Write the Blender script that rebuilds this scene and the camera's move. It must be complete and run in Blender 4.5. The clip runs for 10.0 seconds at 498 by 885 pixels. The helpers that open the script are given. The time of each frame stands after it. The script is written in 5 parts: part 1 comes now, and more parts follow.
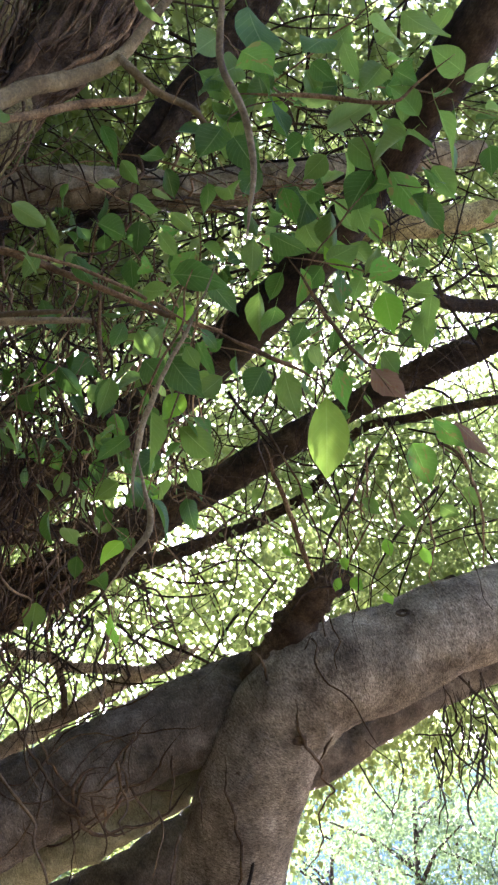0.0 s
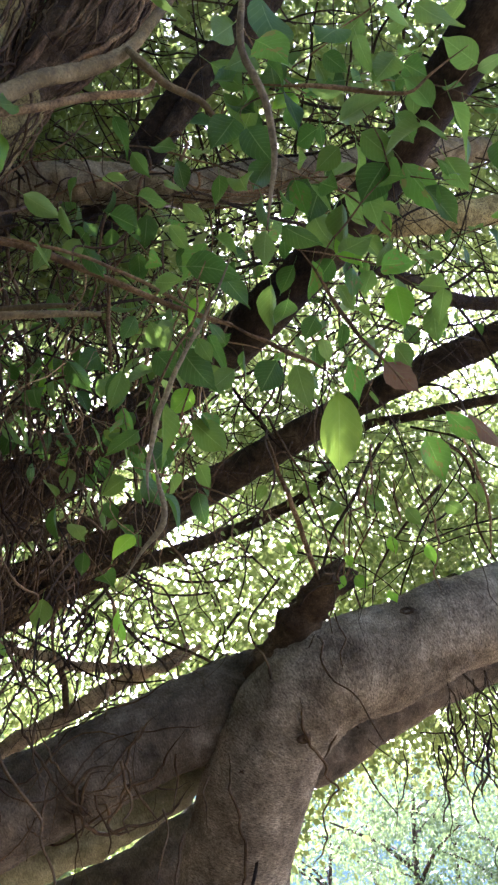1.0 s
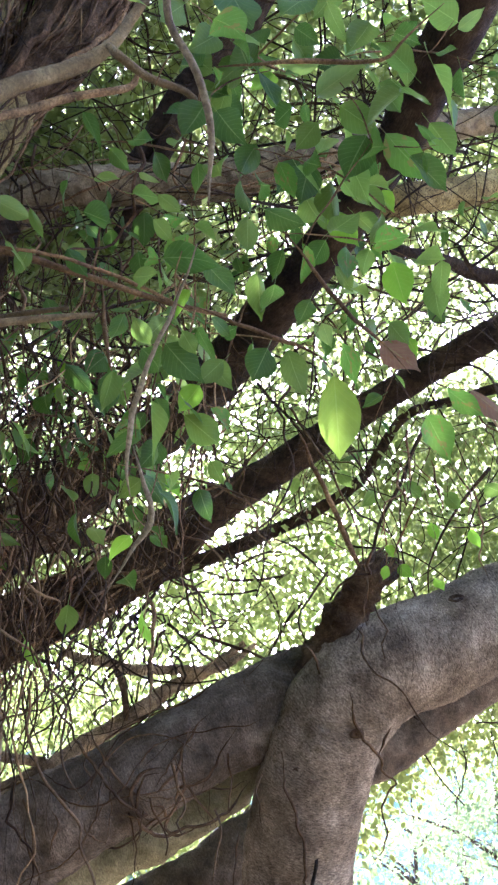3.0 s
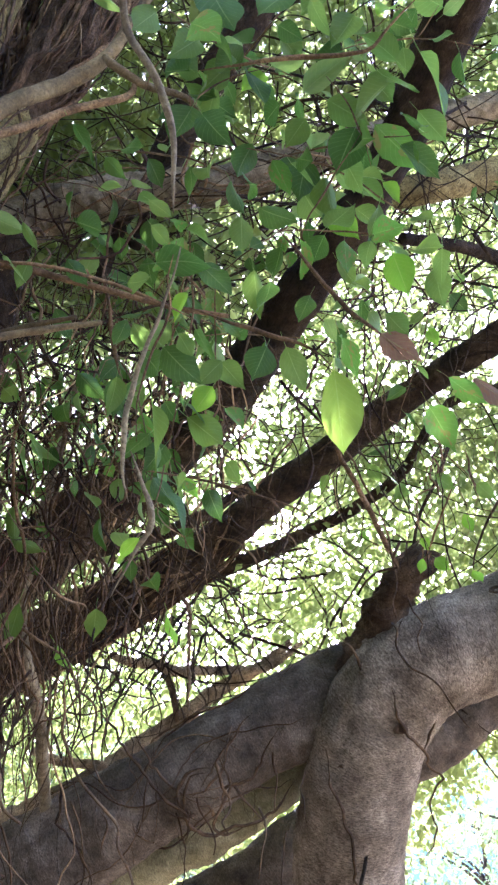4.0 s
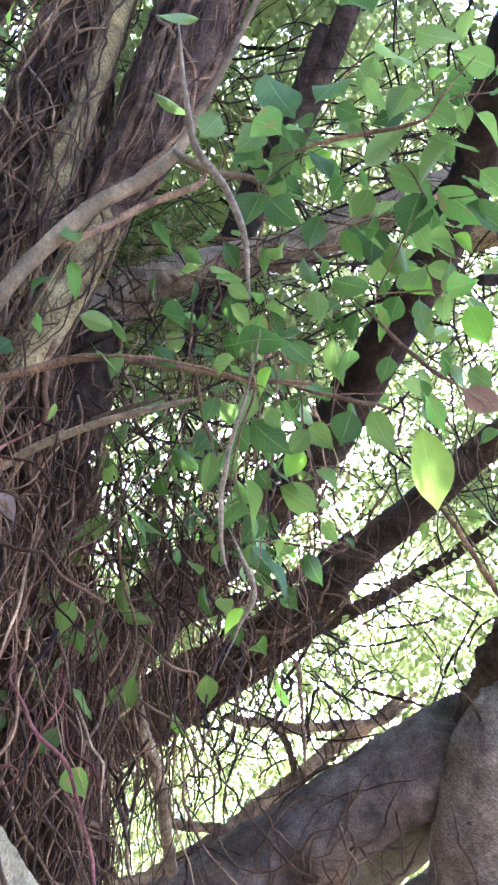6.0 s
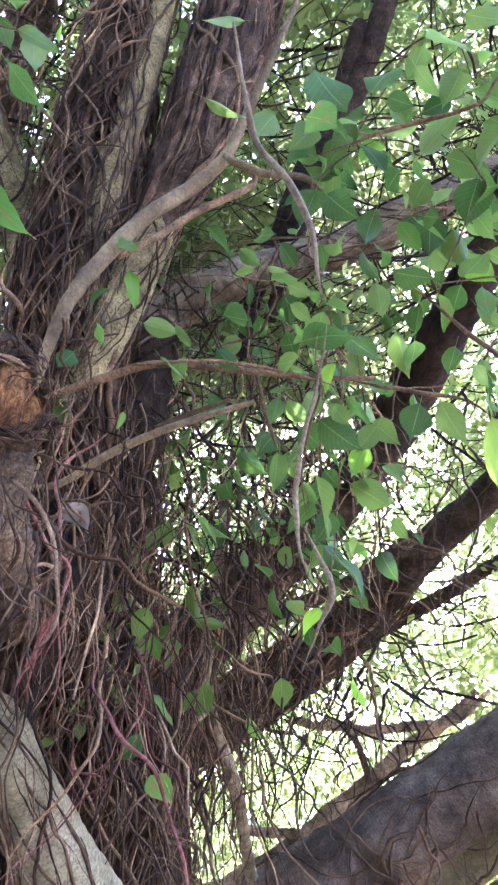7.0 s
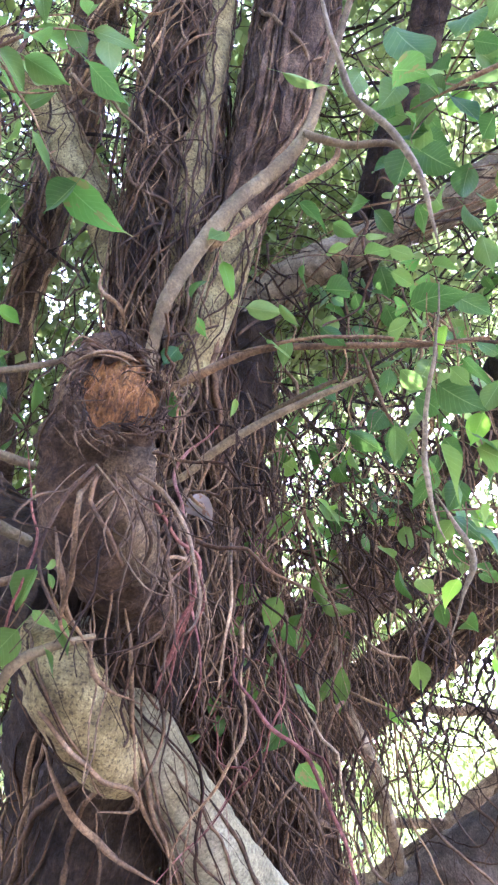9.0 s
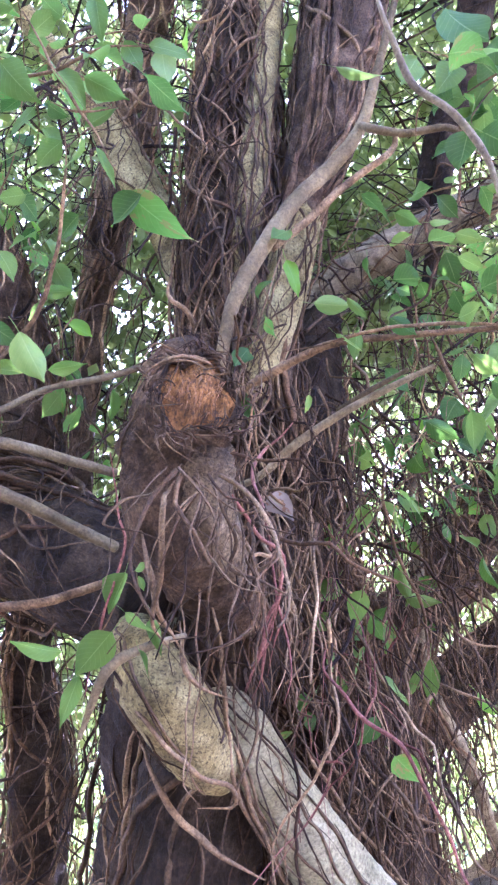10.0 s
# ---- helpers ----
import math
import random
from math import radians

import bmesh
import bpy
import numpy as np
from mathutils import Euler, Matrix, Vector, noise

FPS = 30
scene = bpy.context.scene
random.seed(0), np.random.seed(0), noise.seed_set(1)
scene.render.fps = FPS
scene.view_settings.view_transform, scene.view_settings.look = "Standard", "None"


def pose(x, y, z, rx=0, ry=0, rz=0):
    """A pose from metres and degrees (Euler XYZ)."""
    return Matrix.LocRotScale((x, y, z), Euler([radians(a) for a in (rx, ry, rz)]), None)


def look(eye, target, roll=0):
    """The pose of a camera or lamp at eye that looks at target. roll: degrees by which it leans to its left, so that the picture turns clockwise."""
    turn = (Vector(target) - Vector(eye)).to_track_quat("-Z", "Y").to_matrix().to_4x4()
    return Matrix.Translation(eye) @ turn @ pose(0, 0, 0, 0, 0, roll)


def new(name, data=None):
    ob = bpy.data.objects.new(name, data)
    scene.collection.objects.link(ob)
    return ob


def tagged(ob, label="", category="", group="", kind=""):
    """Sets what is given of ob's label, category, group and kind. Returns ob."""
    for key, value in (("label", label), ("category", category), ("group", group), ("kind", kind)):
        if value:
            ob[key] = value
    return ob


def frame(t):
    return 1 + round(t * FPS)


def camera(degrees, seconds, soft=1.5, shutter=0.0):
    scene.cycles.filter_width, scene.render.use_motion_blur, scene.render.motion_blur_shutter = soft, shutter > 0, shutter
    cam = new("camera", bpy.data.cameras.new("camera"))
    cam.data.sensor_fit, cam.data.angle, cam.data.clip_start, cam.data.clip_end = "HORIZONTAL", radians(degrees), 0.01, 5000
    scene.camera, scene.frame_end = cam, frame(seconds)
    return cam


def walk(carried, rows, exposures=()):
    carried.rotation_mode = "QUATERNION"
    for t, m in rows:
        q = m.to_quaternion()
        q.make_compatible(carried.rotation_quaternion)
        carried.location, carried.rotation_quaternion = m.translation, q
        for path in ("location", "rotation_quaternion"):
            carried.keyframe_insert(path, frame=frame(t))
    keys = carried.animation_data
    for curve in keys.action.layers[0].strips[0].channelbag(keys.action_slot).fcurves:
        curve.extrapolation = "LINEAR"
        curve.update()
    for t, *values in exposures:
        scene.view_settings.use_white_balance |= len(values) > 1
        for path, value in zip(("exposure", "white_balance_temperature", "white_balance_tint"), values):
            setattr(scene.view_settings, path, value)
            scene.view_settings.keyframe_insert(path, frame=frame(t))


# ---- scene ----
cam = camera(34.49, 10.0, soft=2.4)
PATH = [
    (0, (0.0391, -0.0874, 1.5101), (-0.0016, 1.5149, 2.7063), 0.29),
    (0.5, (0.017, -0.0786, 1.5068), (-0.0181, 1.5228, 2.7044), -0.01),
    (1, (0.0159, -0.0739, 1.5072), (-0.0198, 1.5283, 2.7037), 0.16),
    (1.5, (0.0221, -0.064, 1.5134), (-0.0128, 1.5393, 2.7085), 0.12),
    (2, (0.0422, -0.0561, 1.5214), (0.002, 1.5493, 2.7135), 0.43),
    (2.5, (0.0737, -0.0445, 1.5217), (-0.0363, 1.5589, 2.712), 0.09),
    (4, (0.184, -0.0279, 1.5137), (-0.1169, 1.5499, 2.7054), -0.47),
    (4.5, (0.1991, -0.0385, 1.5247), (-0.1689, 1.5245, 2.717), -0.46),
    (5, (0.2097, -0.0591, 1.5293), (-0.1923, 1.4722, 2.7515), -0.45),
    (5.5, (0.2082, -0.0704, 1.5229), (-0.2418, 1.4127, 2.7869), -0.17),
    (7, (0.1712, -0.0738, 1.5149), (-0.4504, 1.3169, 2.8109), 0.21),
    (7.5, (0.1553, -0.0709, 1.5137), (-0.5181, 1.2958, 2.8093), 0.08),
    (8, (0.1464, -0.0605, 1.5129), (-0.5722, 1.2849, 2.8065), -0.30),
    (8.5, (0.1326, -0.0574, 1.5114), (-0.6366, 1.2601, 2.8047), -0.31),
    (9, (0.1235, -0.0568, 1.5094), (-0.7065, 1.2237, 2.8022), -0.06),
    (9.5, (0.1176, -0.0598, 1.506), (-0.7798, 1.1737, 2.7995), 0.31),
    (10, (0.1167, -0.0675, 1.4989), (-0.8514, 1.1121, 2.7918), 0.63),
]
EXPOSURE = [(0.0, 3.93, 5280, 31), (1.5, 3.73, 5240, 30), (2.5, 4.25, 5080, 34), (4.0, 4.43, 5050, 34), (5.5, 5.05, 4730, 42), (7.5, 5.11, 4820, 43), (8.5, 5.31, 4820, 43), (10.0, 5.62, 4680, 50)]
walk(cam, [(t, look(eye, target, roll)) for t, eye, target, roll in PATH], EXPOSURE)

# ---- world, sun and exposure ----
SUN_AZ, SUN_EL = 8.4, 29.9            # degrees to the left of +y, and up
world = bpy.data.worlds.new("sky")
scene.world = world
world.use_nodes = True
wn = world.node_tree.nodes
sky = wn.new("ShaderNodeTexSky")
sky.sky_type = "NISHITA"
sky.sun_disc = False
sky.sun_elevation = radians(SUN_EL)
sky.sun_rotation = radians(-SUN_AZ)
sky.dust_density, sky.air_density, sky.ozone_density = 5.0, 0.8, 0.7
world.node_tree.links.new(sky.outputs[0], wn["Background"].inputs[0])
wn["Background"].inputs[1].default_value = 0.15
toward_sun = Vector((-math.sin(radians(SUN_AZ)) * math.cos(radians(SUN_EL)), math.cos(radians(SUN_AZ)) * math.cos(radians(SUN_EL)), math.sin(radians(SUN_EL))))
sun = new("sun", bpy.data.lights.new("sun", "SUN"))
sun.data.energy, sun.data.angle, sun.data.color = 3.5, radians(0.5), (1.0, 0.93, 0.82)
sun.matrix_world = look(toward_sun * 60, (0, 0, 0))


# ---- materials ----
def material(name):
    m = bpy.data.materials.new(name)
    m.use_nodes = True
    return m, m.node_tree.nodes, m.node_tree.links


def ramp(nodes, links, source, stops):
    r = nodes.new("ShaderNodeValToRGB")
    while len(r.color_ramp.elements) < len(stops):
        r.color_ramp.elements.new(0.5)
    for e, (p, c) in zip(r.color_ramp.elements, stops):
        e.position, e.color = p, (*c, 1)
    links.new(source, r.inputs[0])
    return r.outputs[0]


def tex_noise(nodes, links, vector, scale, detail=4.0, rough=0.6):
    n = nodes.new("ShaderNodeTexNoise")
    n.inputs["Scale"].default_value, n.inputs["Detail"].default_value, n.inputs["Roughness"].default_value = scale, detail, rough
    links.new(vector, n.inputs["Vector"])
    return n.outputs["Fac"]


def mixed(nodes, links, fac, a, b, mode="MIX"):
    n = nodes.new("ShaderNodeMix")
    n.data_type, n.blend_type = "RGBA", mode
    for socket, v in ((n.inputs[0], fac), (n.inputs[6], a), (n.inputs[7], b)):
        if hasattr(v, "links"):
            links.new(v, socket)
        else:
            socket.default_value = v if isinstance(v, float) else (*v, 1)
    return n.outputs[2]


def bark(name, deep, mid, light, fleck, stretch=0.35, relief=0.5, vary=False, grit=0.75, blot=0.7):
    """Bark: large stains, fine grain across the limb, dark flecks and lenticels, all at real size."""
    m, n, l = material(name)
    b = n["Principled BSDF"]
    co = n.new("ShaderNodeTexCoord")
    uv = n.new("ShaderNodeMapping")
    uv.inputs["Scale"].default_value = (min(1.0, stretch), 1 / max(1.0, stretch), 1)
    l.new(co.outputs["UV"], uv.inputs[0])
    big = tex_noise(n, l, co.outputs["Object"], 6, 8, 0.7)
    grain = tex_noise(n, l, co.outputs["Object"] if vary or 0.7 < stretch < 1.5 else uv.outputs[0], 190, 6, 0.75)
    spots = tex_noise(n, l, co.outputs["Object"], 170, 4, 0.65)
    colour = ramp(n, l, big, [(0.32, deep), (0.5, mid), (0.68, light)])
    blots = tex_noise(n, l, co.outputs["Object"], 26, 5, 0.65)
    colour = mixed(n, l, blot, colour, ramp(n, l, blots, [(0.36, (0.45, 0.42, 0.4)), (0.5, (0.95, 0.94, 0.92)), (0.64, (1.3, 1.3, 1.27))]), "MULTIPLY")
    colour = mixed(n, l, grit, colour, ramp(n, l, grain, [(0.32, (0.16, 0.14, 0.12)), (0.5, (0.75, 0.73, 0.7)), (0.66, (1.35, 1.33, 1.3))]), "MULTIPLY")
    if vary:
        isl = n.new("ShaderNodeNewGeometry").outputs["Random Per Island"]
        colour = mixed(n, l, 1.0, colour, ramp(n, l, isl, [(0.0, (0.3, 0.25, 0.22)), (0.35, (0.75, 0.66, 0.6)), (0.7, (1.0, 1.0, 1.0)), (1.0, (1.65, 1.62, 1.55))]), "MULTIPLY")
    fl = n.new("ShaderNodeMath")
    fl.operation = "MULTIPLY"
    l.new(ramp(n, l, spots, [(0.53, (0, 0, 0)), (0.6, (1, 1, 1))]), fl.inputs[0])
    fl.inputs[1].default_value = fleck
    colour = mixed(n, l, fl.outputs[0], colour, (0.03, 0.022, 0.016))
    l.new(colour, b.inputs["Base Color"])
    b.inputs["Roughness"].default_value = 0.85
    b.inputs["Specular IOR Level"].default_value = 0.12
    rough = tex_noise(n, l, co.outputs["Object"], 32, 9, 0.72)
    add = n.new("ShaderNodeMath")
    add.operation = "ADD"
    l.new(grain, add.inputs[0])
    l.new(rough, add.inputs[1])
    bump = n.new("ShaderNodeBump")
    bump.inputs["Strength"].default_value, bump.inputs["Distance"].default_value = relief, 0.016
    l.new(add.outputs[0], bump.inputs["Height"])
    l.new(bump.outputs[0], b.inputs["Normal"])
    return m


def leaf_matter(name, low, high, through_colour, share=0.5, brown=0.0, island=False, gloss=0.35):
    """A leaf: uneven green, pale ribs along its own length, light that shines through."""
    m, n, l = material(name)
    b = n["Principled BSDF"]
    co = n.new("ShaderNodeTexCoord")
    if island:
        chance = n.new("ShaderNodeNewGeometry").outputs["Random Per Island"]
    else:
        chance = n.new("ShaderNodeObjectInfo").outputs["Random"]
    base = ramp(n, l, chance, [(0.0, low), (1.0, high)])
    sep = n.new("ShaderNodeSeparateXYZ")
    l.new(co.outputs["UV"], sep.inputs[0])
    if not island:
        blotch = tex_noise(n, l, co.outputs["Object"], 4, 4, 0.6)
        base = mixed(n, l, ramp(n, l, blotch, [(0.35, (0, 0, 0)), (0.75, (0.5, 0.5, 0.5))]), base, tuple(c * 0.5 for c in low))
        side = n.new("ShaderNodeMath")
        side.operation = "ABSOLUTE"
        l.new(sep.outputs[0], side.inputs[0])
        slant = n.new("ShaderNodeMath")
        slant.operation, slant.inputs[1].default_value = "MULTIPLY_ADD", -0.55
        l.new(side.outputs[0], slant.inputs[0])
        l.new(sep.outputs[1], slant.inputs[2])
        wave = n.new("ShaderNodeMath")
        wave.operation, wave.inputs[1].default_value = "MULTIPLY", 60.0
        l.new(slant.outputs[0], wave.inputs[0])
        s = n.new("ShaderNodeMath")
        s.operation = "SINE"
        l.new(wave.outputs[0], s.inputs[0])
        ribs = ramp(n, l, s.outputs[0], [(0.9, (0, 0, 0)), (1.0, (0.14, 0.14, 0.14))])
        mid = ramp(n, l, side.outputs[0], [(0.0, (0.4, 0.4, 0.4)), (0.025, (0, 0, 0))])
        vein = mixed(n, l, 1.0, ribs, mid, "ADD")
        base = mixed(n, l, vein, base, (0.32, 0.42, 0.12))
        bump = n.new("ShaderNodeBump")
        bump.inputs["Strength"].default_value, bump.inputs["Distance"].default_value = 0.3, 0.002
        l.new(vein, bump.inputs["Height"])
        l.new(bump.outputs[0], b.inputs["Normal"])
    if brown:
        dry = tex_noise(n, l, co.outputs["Object"], 3.0, 4, 0.6)
        base = mixed(n, l, ramp(n, l, dry, [(0.62 - brown * 0.3, (0, 0, 0)), (0.66 - brown * 0.3, (1, 1, 1))]), base, (0.17, 0.09, 0.035))
    l.new(base, b.inputs["Base Color"])
    b.inputs["Roughness"].default_value = gloss
    b.inputs["Specular IOR Level"].default_value = 0.16
    t = n.new("ShaderNodeBsdfTranslucent")
    l.new(mixed(n, l, 0.55, base, through_colour), t.inputs[0])
    mix = n.new("ShaderNodeMixShader")
    mix.inputs[0].default_value = share
    l.new(b.outputs[0], mix.inputs[1])
    l.new(t.outputs[0], mix.inputs[2])
    l.new(mix.outputs[0], n["Material Output"].inputs["Surface"])
    return m


grey = bark("smooth grey-brown bark", (0.1155, 0.0898, 0.0519), (0.315, 0.2601, 0.1597), (0.588, 0.4998, 0.3283), 0.4, 0.3, 1.0, grit=1.0, blot=0.32)
# Kept very dark: shade under limbs and between roots is put into this colour.
dark = bark("brown bark darkened for shade", (0.0106, 0.0074, 0.0037), (0.0445, 0.0306, 0.0148), (0.1272, 0.0892, 0.0443), 0.45, 3.0, 1.0)
brown = bark("brown fibrous bark", (0.0424, 0.0252, 0.0115), (0.159, 0.1009, 0.0476), (0.3498, 0.2328, 0.1148), 0.45, 5.0, 1.0)
umber = bark("umber-brown rough bark", (0.0233, 0.015, 0.0074), (0.1113, 0.0737, 0.0361), (0.2756, 0.1921, 0.0984), 0.5, 1.0, 1.0)
# Darker copy of the grey bark: the limbs' shade is put into the colour.
shaded_limb_bark = bark("grey-brown bark darkened for shade", (0.0468, 0.037, 0.0218), (0.156, 0.126, 0.0779), (0.3224, 0.265, 0.171), 0.4, 0.35, 1.0, blot=0.32)
mottled = bark("brown bark with yellowish patches", (0.0728, 0.0539, 0.0282), (0.26, 0.196, 0.1012), (0.52, 0.4116, 0.2112), 0.6, 0.7, 1.0)
buff = bark("yellowish flecked bark", (0.115, 0.09, 0.03), (0.345, 0.282, 0.098), (0.54, 0.462, 0.19), 0.65, 0.8, 0.9, grit=0.6)
pale = bark("pale grey bark", (0.17, 0.15, 0.062), (0.36, 0.325, 0.155), (0.52, 0.475, 0.26), 0.35, 0.35, 0.8, grit=0.6, blot=0.32)
smooth = bark("young grey branch bark", (0.06, 0.045, 0.0192), (0.155, 0.1179, 0.052), (0.29, 0.225, 0.104), 0.25, 0.8, 0.5, grit=0.45, blot=0.32)
root_bark = bark("brown aerial root bark", (0.053, 0.0349, 0.0148), (0.1749, 0.1183, 0.0525), (0.3922, 0.2784, 0.1328), 0.25, 0.4, 0.4, True)
old_root = bark("dark brown old root bark", (0.0212, 0.0136, 0.0061), (0.0742, 0.0485, 0.0213), (0.2014, 0.1377, 0.064), 0.25, 0.4, 0.4, True)
vine_bark = bark("grey-green vine bark", (0.0772, 0.0647, 0.0324), (0.1854, 0.1539, 0.081), (0.2987, 0.2519, 0.1395), 0.3, 1.0, 0.5, grit=0.5)
red_bark = bark("reddish young root bark", (0.11, 0.046, 0.031), (0.21, 0.092, 0.06), (0.34, 0.18, 0.125), 0.2, 0.4, 0.4, True)
wound = bark("orange fibrous wound wood", (0.054, 0.0266, 0.0085), (0.3888, 0.19, 0.0467), (0.8208, 0.5035, 0.1785), 0.6, 2.0, 0.9, grit=0.9)
straw = bark("pale orange torn wood fibre", (0.2, 0.1, 0.04), (0.38, 0.22, 0.1), (0.55, 0.38, 0.2), 0.1, 0.8, 0.3, True)
LEAF = {
    "g": leaf_matter("green leaf", (0.06, 0.12, 0.02), (0.11, 0.175, 0.03), (0.24, 0.38, 0.05), 0.5, gloss=0.5),
    "d": leaf_matter("dark green leaf", (0.028, 0.07, 0.013), (0.06, 0.115, 0.02), (0.12, 0.24, 0.025), 0.42, gloss=0.5),
    "l": leaf_matter("light green leaf", (0.12, 0.19, 0.04), (0.18, 0.26, 0.06), (0.29, 0.44, 0.08), 0.45, gloss=0.4),
    "b": leaf_matter("bright green leaf", (0.09, 0.22, 0.018), (0.13, 0.27, 0.022), (0.32, 0.58, 0.03), 0.6),
    "y": leaf_matter("yellow-green leaf", (0.15, 0.24, 0.03), (0.18, 0.27, 0.03), (0.3, 0.44, 0.05), 0.55),
    "h": leaf_matter("green leaf with dry brown patches", (0.06, 0.14, 0.02), (0.09, 0.19, 0.025), (0.2, 0.4, 0.04), 0.48, brown=0.3),
    "r": leaf_matter("dry brown leaf", (0.15, 0.09, 0.05), (0.22, 0.14, 0.08), (0.28, 0.17, 0.09), 0.3, brown=0.2),
    "w": leaf_matter("bleached dead leaf", (0.24, 0.2, 0.15), (0.3, 0.25, 0.19), (0.28, 0.23, 0.19), 0.3, brown=0.3),
}
CROWN = leaf_matter("crown leaf", (0.04, 0.08, 0.015), (0.14, 0.185, 0.04), (0.44, 0.52, 0.15), 0.55, island=True)
FAR_CROWN = leaf_matter("far crown leaf", (0.04, 0.075, 0.03), (0.085, 0.12, 0.045), (0.2, 0.27, 0.09), 0.42, island=True)


def ground_matter():
    m, n, l = material("pale dry trodden earth and leaf litter")
    co = n.new("ShaderNodeTexCoord")
    a = tex_noise(n, l, co.outputs["Object"], 0.4, 6, 0.65)
    c = tex_noise(n, l, co.outputs["Object"], 14, 6, 0.7)
    colour = ramp(n, l, a, [(0.35, (0.12, 0.095, 0.055)), (0.6, (0.21, 0.17, 0.11))])
    colour = mixed(n, l, 0.6, colour, ramp(n, l, c, [(0.3, (0.55, 0.53, 0.5)), (0.7, (1, 1, 1))]), "MULTIPLY")
    l.new(colour, n["Principled BSDF"].inputs["Base Color"])
    n["Principled BSDF"].inputs["Roughness"].default_value = 0.95
    return m


# ---- helpers for meshes ----
def mesh_of(name, verts, faces, mat, uvs=None):
    me = bpy.data.meshes.new(name)
    me.from_pydata(verts, [], faces)
    if uvs is not None:
        layer = me.uv_layers.new(name="UVMap")
        idx = np.empty(len(me.loops), dtype=np.int32)
        me.loops.foreach_get("vertex_index", idx)
        layer.data.foreach_set("uv", np.asarray(uvs, dtype=np.float32)[idx].ravel())
    me.polygons.foreach_set("use_smooth", np.ones(len(me.polygons), dtype=bool))
    me.materials.append(mat)
    me.update()
    return me


def part(name, me, parent, label=""):
    ob = new(name, me)
    ob.parent = parent
    return tagged(ob, label)


def glide(points, step):
    """A smooth line through the points (x, y, z, radius), in steps of about that many metres."""
    p = [np.array(q, dtype=float) for q in points]
    p = [2 * p[0] - p[1]] + p + [2 * p[-1] - p[-2]]
    line = []
    for a, b, c, d in zip(p, p[1:], p[2:], p[3:]):
        k = max(2, int(np.linalg.norm((c - b)[:3]) / step) + 1)
        for t in np.arange(k) / k:
            q = 0.5 * (2 * b + (c - a) * t + (2 * a - 5 * b + 4 * c - d) * t * t + (3 * b - a - 3 * c + d) * t ** 3)
            q[3] = max(q[3], 0.0004)
            line.append(q)
    line.append(p[-2])
    return np.array(line)


def frames(line):
    tang = np.gradient(line[:, :3], axis=0)
    tang /= np.linalg.norm(tang, axis=1)[:, None] + 1e-9
    u = np.cross(tang[0], (0.31, 0.2, 0.93) if abs(tang[0][2]) < 0.9 else (1, 0.1, 0))
    us = []
    for t in tang:
        u = u - t * np.dot(u, t)
        u /= np.linalg.norm(u) + 1e-9
        us.append(u.copy())
    us = np.array(us)
    return us, np.cross(tang, us)


class Bag:
    """Gathers tubes and leaves into one mesh."""

    def __init__(self):
        self.v, self.f, self.uv, self.n = [], [], [], 0

    def tube(self, line, seg, shape=None):
        u, w = frames(line)
        th = np.arange(seg) * 2 * math.pi / seg
        rad = line[:, 3][:, None] * np.ones(seg)[None, :]
        if shape is not None:
            rad = rad * shape(line, th, u, w)
        ring = line[:, None, :3] + rad[:, :, None] * (np.cos(th)[None, :, None] * u[:, None, :] + np.sin(th)[None, :, None] * w[:, None, :])
        k, n0 = len(line), self.n
        self.v.append(ring.reshape(-1, 3))
        along = np.concatenate(([0], np.cumsum(np.linalg.norm(np.diff(line[:, :3], axis=0), axis=1))))
        mean = float(line[:, 3].mean())
        self.uv.append(np.stack([np.broadcast_to(np.minimum(th, 2 * math.pi - th) * mean, (k, seg)), np.broadcast_to(along[:, None], (k, seg))], axis=2).reshape(-1, 2))
        i, j = np.arange(k - 1)[:, None] * seg, np.arange(seg)[None, :]
        j2 = (j + 1) % seg
        q = np.stack([i + j, i + j2, i + seg + j2, i + seg + j], axis=2).reshape(-1, 4) + n0
        self.f += q.tolist()
        self.f.append([n0 + s for s in range(seg)][::-1])
        self.f.append([n0 + (k - 1) * seg + s for s in range(seg)])
        self.n += k * seg

    def mesh(self, name, mat):
        return mesh_of(name, np.concatenate(self.v).tolist(), self.f, mat, np.concatenate(self.uv))


def lumpy(lumps, flute, seed):
    def shape(line, th, u, w):
        k, seg = len(line), len(th)
        out = np.ones((k, seg))
        for i in range(k):
            x, y, z, r = line[i]
            f = 0.55 / max(r, 0.01)
            for j in range(seg):
                d = math.cos(th[j]) * u[i] + math.sin(th[j]) * w[i]
                q = Vector((x, y, z)) + Vector(d) * r
                out[i, j] += lumps * (1.5 * noise.noise(q * f + Vector((seed, 0, 0))) + 0.8 * noise.noise(q * f * 2.7 + Vector((0, seed, 0))) + 0.4 * noise.noise(q * f * 7) + (0.5 * noise.noise(q * 60) + 0.3 * noise.noise(q * 130) if seg > 40 else 0.0) - 0.5 * abs(noise.noise(q * f * 4.1 + Vector((seed, seed, 0)))))
                if flute:
                    out[i, j] += flute * math.sin(th[j] * 4 + seed + 2.5 * noise.noise(Vector((z * 2.0, seed, x))))
        return out
    return shape


seeds = iter(range(1, 100000))
LINES = []                             # stems that roots run along


